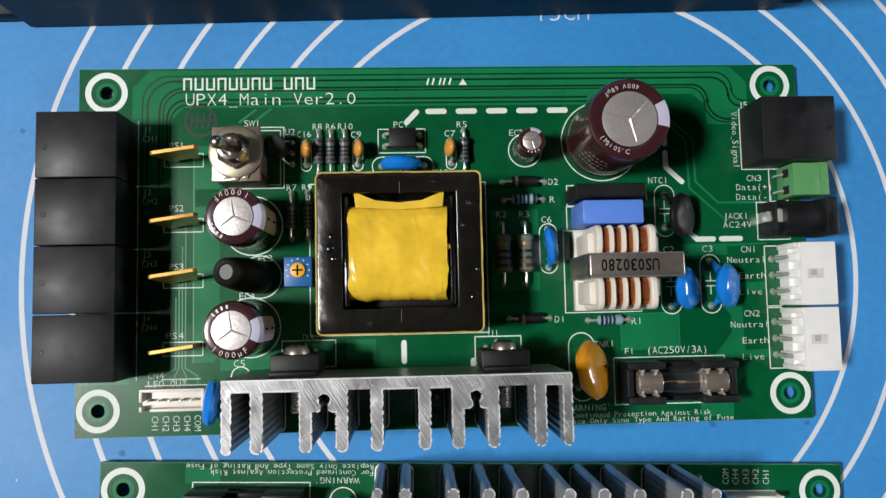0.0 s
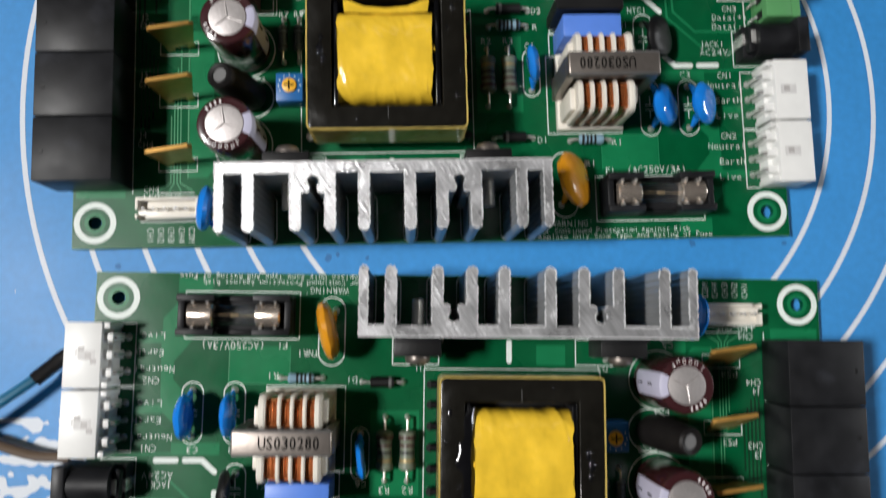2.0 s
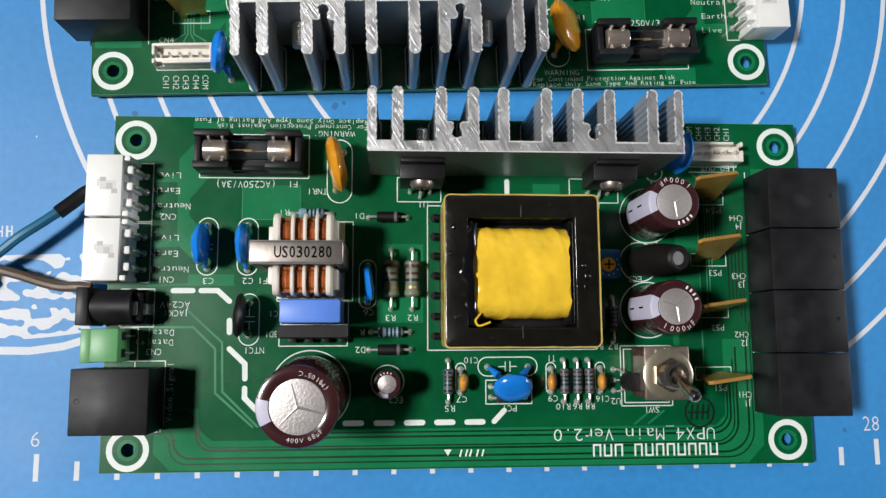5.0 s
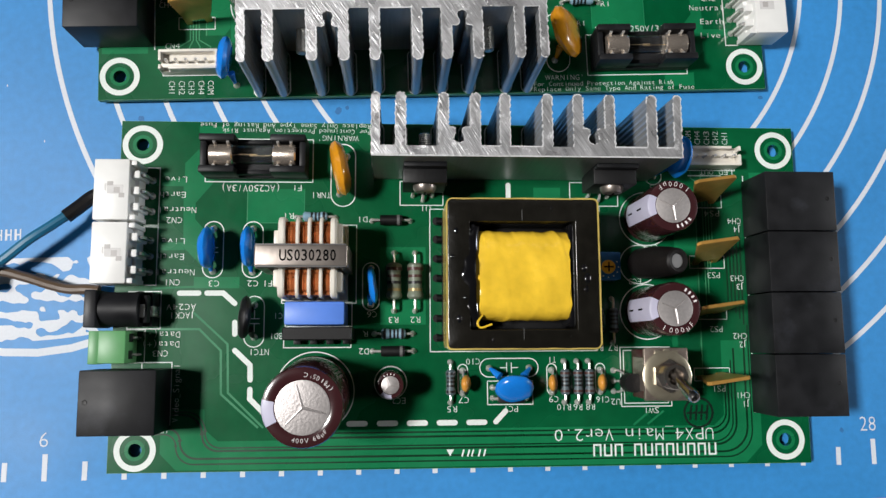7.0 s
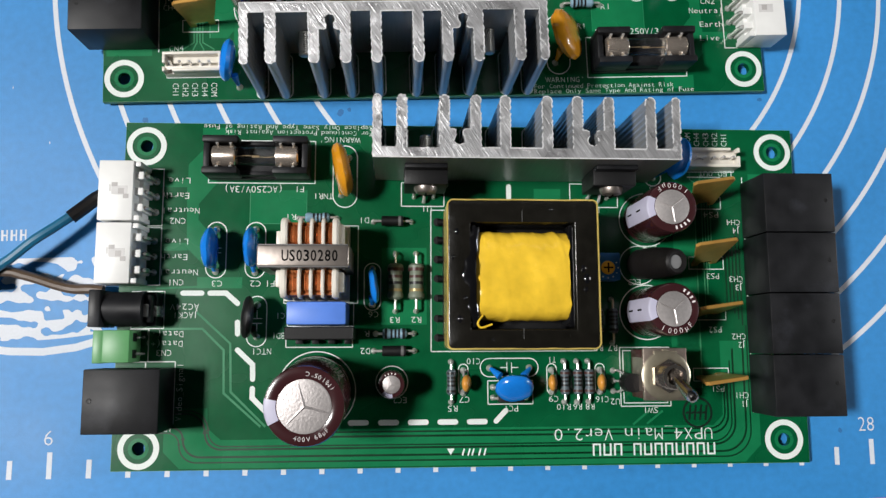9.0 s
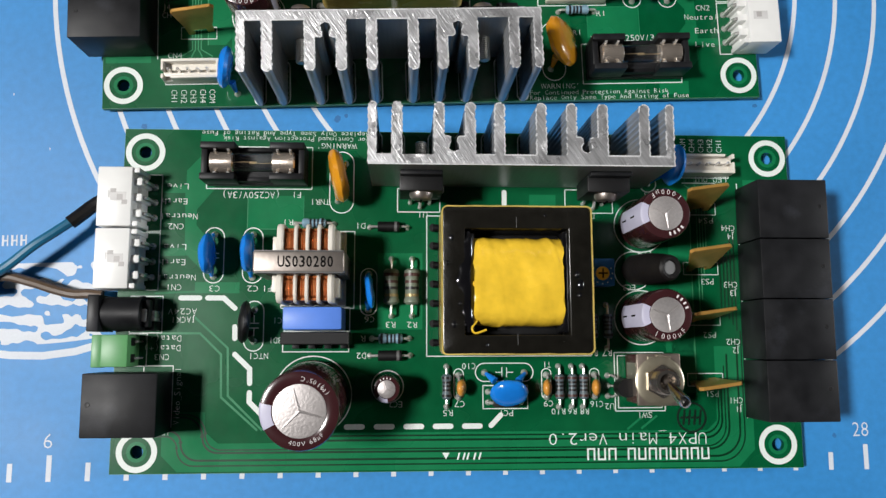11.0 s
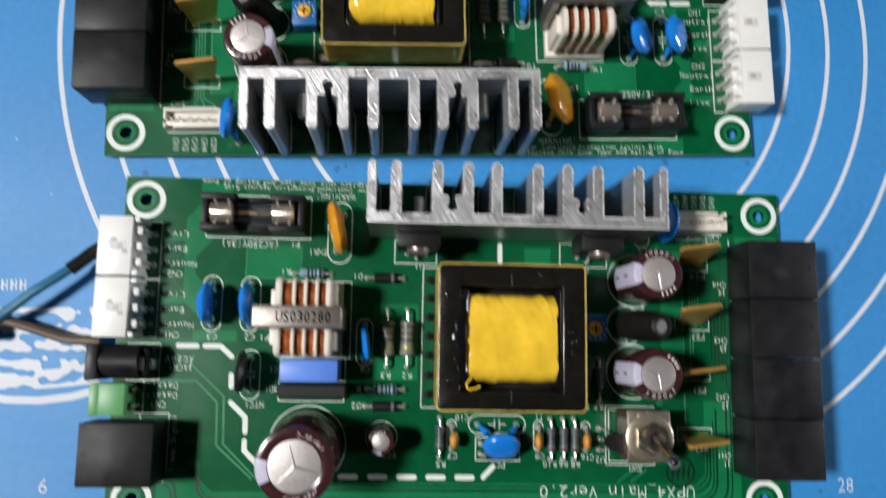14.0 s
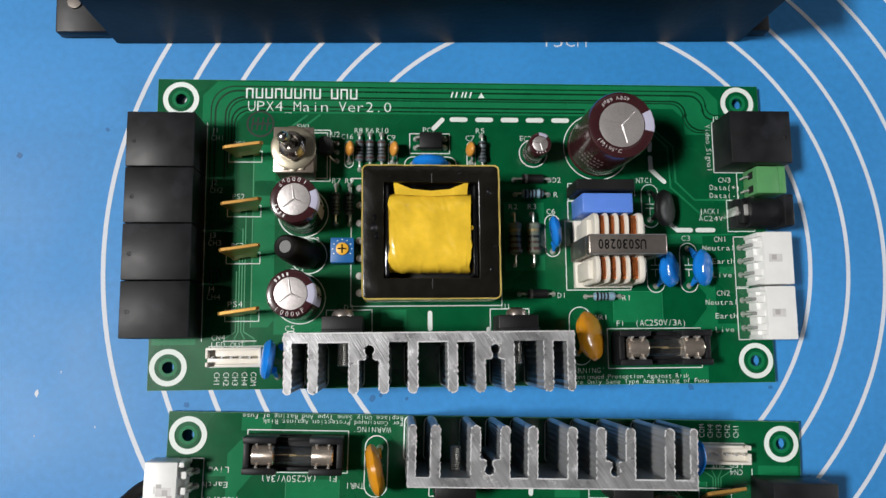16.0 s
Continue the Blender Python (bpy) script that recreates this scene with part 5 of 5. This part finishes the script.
def small_parts(board):
    opto = part("optocoupler", box(bmesh.new(), -13.6, -7.2, 60.4, 65.0, 0.8, 4.4, 0.3), M_BLACK_DULL, board, "small black four-pin optocoupler")
    for x, s in ((-14.6, -1), (-6.2, 1)):
        for y in (61.4, 64.0):
            p = bmesh.new()
            sweep(p, [(x - s * 1.6, y, 2.4), (x - s * 0.3, y, 2.2), (x, y, 0.2), (x, y, -0.6)], 0.4, 8)
            solder(p, x, y, 0.8)
            part("pin", p, M_TIN, opto)
    for x in (-21.2, -33.6, 1.3):
        bm = bmesh.new()
        m = Matrix.Translation((x + (0.7 if x < 0 else -0.2) - 0.3, 60.2, 3.6))
        bmesh.ops.create_uvsphere(bm, u_segments=20, v_segments=12, radius=1, matrix=m @ pose(0, 0, 0, 0, 14, 0) @ Matrix.Diagonal((1.15, 2.1, 2.6, 1)))
        c = part("ceramic_capacitor", bm, M_ORANGE, board, "small orange dipped ceramic capacitor")
        for y in (57.2, 62.7):
            p = bmesh.new()
            sweep(p, [(x + 0.1, 60.0 + (y - 60) * 0.5, 2.2), (x, y, 1.2), (x, y, -0.6)], 0.3, 8)
            solder(p, x, y, 0.9)
            part("lead", p, M_TIN, c)
    bm = bmesh.new()
    prism(bm, [(-39.8 + 2.3 * math.cos(u), 60.2 + 2.3 * math.sin(u)) for u in [radians(-130 + 260 * k / 14) for k in range(15)]], 3.4, 8.2)
    u2 = part("small_transistor", bm, M_BLACK_DULL, board, "small black half-round transistor")
    for y in (57.4, 60.0, 62.6):
        p = bmesh.new()
        sweep(p, [(-39.4, 60.2 + (y - 60) * 0.5, 3.6), (-38, y, 1.6), (-37.0, y, -0.5)], 0.3, 8)
        solder(p, -37.0, y, 0.8)
        part("lead", p, M_TIN, u2)
    K, N, R, G = M_BAND_BLACK, M_BAND_BLUE, M_BAND_RED, M_BAND_GOLD
    five = [(-2.2, 0.3, R), (-1.1, 0.25, K), (-0.2, 0.25, K), (0.8, 0.25, K), (2.2, 0.3, R)]
    for x in (-30.5, -27.6, -24.3):
        axial(board, "resistor", x, 55.0, x, 65.2, 6.4, 1.2, M_RES_BLUE, five, "blue-grey banded metal film resistor")
    axial(board, "resistor", 4.4, 55.0, 4.4, 65.0, 6.4, 1.2, M_RES_BLUE, [(q, w, K) for q, w, _ in five], "blue-grey banded metal film resistor")
    for x in (-37.1, -33.3):
        axial(board, "resistor", x, 39.3, x, 50.4, 6.4, 1.2, M_RES_BLUE, [(q, w, K) for q, w, _ in five], "blue-grey banded metal film resistor")
    axial(board, "resistor", 13.8, 47.9, 23.4, 47.9, 6.2, 1.3, M_RES_PALE, [(q, w, K) for q, w, _ in five], "blue-grey banded metal film resistor")
    axial(board, "resistor", 33.4, 18.5, 43.2, 18.5, 6.2, 1.25, M_RES_PALE, [(q, w, K) for q, w, _ in five[:4]], "pale blue banded metal film resistor")
    four = [(-3.0, 0.4, R), (-1.2, 0.35, R), (0.4, 0.35, K), (2.2, 0.35, G)]
    for x in (13.2, 18.45):
        axial(board, "power_resistor", x, 27.5, x, 42.2, 9.2, 2.0, M_RES_GREEN, four, "larger grey-green banded resistor", 2.4)
    axial(board, "diode", 13.6, 52.2, 23.8, 52.2, 6.0, 1.3, M_BLACK_DULL, [(-2.0, 0.35, M_GREYFERRITE)], "black axial diode")
    axial(board, "diode", 14.4, 19.3, 24.1, 19.3, 5.6, 1.3, M_BLACK_DULL, [(-1.8, 0.35, M_GREYFERRITE)], "black axial diode")
    # drum inductor in a shrink sleeve, leaning outwards
    m = Matrix.Translation((-44.2, 30.2, 0)) @ pose(0, 0, 0, -3, -18, 0)
    ind = part("inductor", lathe(bmesh.new(), [(0, 0.3), (3.2, 0.3), (3.9, 1.6), (4.0, 8.0), (3.6, 13.0), (3.1, 16.0), (2.6, 16.5), (1.8, 16.2), (1.7, 15.6), (0, 15.6)], m, 32), M_SHRINK, board, "leaning drum inductor in black shrink sleeve")
    part("ferrite_end", lathe(bmesh.new(), [(1.7, 15.5), (1.65, 15.9), (0, 15.9)], m, 20), M_GREYFERRITE, ind)


def bent_parts(board, lean, tab_lean, blue, disc_lean, amber, shift):
    """Parts that were bent by hand, so that each board has its own."""
    for y, angle in zip((14.5, 30.0, 43.2, 59.0), tab_lean):
        brass_tab(board, y, angle)
    disc(board, "disc_capacitor", [(-5.4, 56.6), (-15.5, 56.6)], blue[0], 4.8, 3.4, M_DISC, "glossy blue dipped disc capacitor", blue[1], 90, 0.85)
    disc(board, "disc_capacitor", [(63.7, 21.4), (63.7, 32.2)], (63.7 + disc_lean * 0.04, 27.0 - disc_lean * 0.02, 6.0), 5.2, 3.2, M_DISC, "glossy blue dipped disc capacitor", disc_lean * -1.0)
    disc(board, "disc_capacitor", [(53.9, 21.4), (53.9, 32.4)], (53.9 + disc_lean * 0.04, 26.6 - disc_lean * 0.02, 6.0), 5.0, 3.2, M_DISC, "glossy blue dipped disc capacitor", disc_lean * -1.0)
    disc(board, "disc_capacitor", [(24.3, 31.4), (24.3, 40.6)], (23.8, 36.2, 6.4), 4.5, 2.7 if disc_lean > 9 else 2.1, M_DISC, "glossy blue dipped disc capacitor", -6, 8)
    disc(board, "disc_capacitor", [(-49.2, 7.2), (-52.6, -2.8)], (-54.2, 3.4, 6.0) if shift[0] else (-54.3, 2.0, 6.8), 5.4, 3.4, M_DISC, "glossy blue dipped disc capacitor beside the heatsink", 10 - 30 * shift[0], -8)
    disc(board, "thermistor", [(53.1, 40.6), (53.1, 48.6)], (54.3 + disc_lean * 0.02, 43.8 - disc_lean * 0.02, 6.2), 5.2, 2.8, M_BLACK_DULL, "matt black disc thermistor", -8 - disc_lean * 0.85, -4)
    disc(board, "varistor", [(30.6, 2.6), (32.4, 12.4)], (31.6 - 0.02 * amber, 7.4, 7.6), 6.9, 4.0, M_AMBER, "glossy amber disc varistor", amber, 12)
    for ob in board.children_recursive:
        if ob.name.startswith("switch_lever"):
            ob.matrix_basis = Matrix.Translation((-0.0466, 0.0583, 0.0170)) @ pose(0, 0, 0, *lean, 0)
        if ob.name.startswith("toggle_switch") and not shift[0]:
            ob.location = (-0.0011, -0.0003, 0)
        if ob.name.startswith("electrolytic_capacitor") and ob.dimensions.z > 0.023:
            base = Vector((0.038, 0.062, 0.0))
            ob.matrix_basis = Matrix.Translation(base) @ pose(0, 0, 0, -4.2 if shift[0] else 1.3, 0, 0) @ Matrix.Translation(-base)
        if ob.name.startswith("video_jack"):
            ob.location = (0, -0.0004 if not shift[0] else 0.0008, 0)
        if ob.name.startswith(("latch_slot", "latch_rib")) and not shift[0]:
            bpy.data.objects.remove(ob)
            continue
        if ob.name.startswith("output_socket"):
            ob.location = (0.001 * shift[0], 0.001 * shift[1], 0)


def circuit_board():
    board = new("circuit_board")
    board.location = (0, 0, TOP / 1000)
    tagged(board, "populated green power supply circuit board lying on the blue mat", "circuit board", "circuit boards on the mat")
    build_panel(board)
    for k in range(4):
        output_socket(board, 7.6 + 14.95 * k, 7.6 + 14.95 * (k + 1))
    heatsink(board)
    transistor(board, 11.2), transistor(board, -34.2)
    transformer(board)
    line_filter(board)
    bridge_and_box(board)
    fuse_holder(board)
    power_header(board, 5.7, 20.75), power_header(board, 20.95, 36.0)
    led_header(board)
    signal_connectors(board)
    toggle_switch(board)
    trimmer(board)
    capacitor(board, 38.0, 62.0, 8.9, 25.0, "large maroon electrolytic capacitor with a scored aluminium top", (("400V 68µF", 75, 7.5), ("(M)105°C", 215, 7)), stripe=8)
    capacitor(board, 19.3, 60.0, 3.2, 11.0, "small maroon electrolytic capacitor", (("||||", 250, 18),), stripe=70)
    capacitor(board, -46.4, 42.6, 6.2, 20.0, "maroon electrolytic capacitor with a scored aluminium top", (("1000µF", 60, 15), ("||||", 200, 13)), stripe=0)
    capacitor(board, -46.9, 18.5, 6.2, 20.0, "maroon electrolytic capacitor with a scored aluminium top", (("1000µF", 230, 15), ("||||", 100, 13)), stripe=0)
    small_parts(board)
    return board


first = circuit_board()
second = copy_thing(first, Matrix.Translation((0.00586, -0.02063, TOP / 1000)) @ pose(0, 0, 0, 0, 0, 180 + -1.865))
bent_parts(first, (3, -8), (0, -4, 0, 3), ((-10.9, 56.4, 5.2), -11), 47, -36, (0, 0))
bent_parts(second, (-32, -16), (16, 17, 7, -2), ((-10.9, 61.4, 5.4), -52), 2, -4, (0.7, 0.9))
for ob in first.children_recursive:
    if ob.name.startswith("winding"):
        flap = bmesh.new()
        for side in (-1, 1):
            c = -11.3
            pts = [(c, 45.2, 18.2), (c + side * 5, 45.7, 18.1), (c + side * 9.8, 47.7, 17.8), (c + side * 9.4, 44.2, 18.5), (c, 43.6, 18.8)]
            low = [flap.verts.new((x, y, z - 0.12)) for x, y, z in pts]
            top = [flap.verts.new((x, y, z + 0.12)) for x, y, z in pts]
            flap.faces.new(low), flap.faces.new(top)
            for i in range(5):
                flap.faces.new((low[i], low[(i + 1) % 5], top[(i + 1) % 5], top[i]))
        part("tape_fold", flap, M_YELLOW, ob)
for ob in list(second.children_recursive):
    if ob.name.startswith("winding"):
        lacquer_bead(ob.parent)
        part("tape_end", sweep(bmesh.new(), [(-1.8, 44.0, 18.4), (-0.6, 45.6, 18.9), (-1.4, 46.8, 18.7), (-4.0, 46.0, 18.4)], 0.26, 8), M_YELLOW, ob)

# ---- loose wires from the second board's headers ----
def wire(name, pts, r, mat, label):
    return tagged(link_mesh(name, sweep(bmesh.new(), pts, r), mat), label, "wire")


blue = wire("blue_wire", [(-91.5, -35.0, 6.2), (-96.4, -38.6, 7.0), (-101.6, -42.2, 7.6), (-107, -46.2, 7.0), (-112.5, -49.4, 5.8), (-122, -55.5, 3.5), (-150, -76, 1.5)], 1.25, M_WIRE_BLUE, "blue insulated wire lying over the mat")
part("heatshrink", sweep(bmesh.new(), [(-80.5, -28.5, 5.0), (-87.0, -31.2, 5.0), (-90.3, -33.9, 5.7), (-93.3, -36.5, 6.5)], 1.75), M_SHRINK, blue, "black heat-shrink sleeve")
part("tape_flag", box(bmesh.new(), -120.5, -113.6, -53.5, -47.6, 3.4, 8.2, 0.4), M_FLAG, blue, "folded pale blue tape flag")
part("tape_tip", rod(bmesh.new(), (-113.8, -49.6, 6.4), (-114.8, -45.8, 6.0), 1.1, 0.2, 10), M_SHRINK, blue)
wire("brown_wire", [(-86.0, -54.6, 4.0), (-89.0, -54.2, 4.0), (-93.5, -54.0, 3.4), (-98.0, -52.8, 3.4), (-104.2, -50.6, 3.8), (-111.0, -49.2, 4.0), (-122, -52, 3.2), (-150, -66, 1.3)], 1.25, M_WIRE_BROWN, "brown insulated wire lying over the mat")
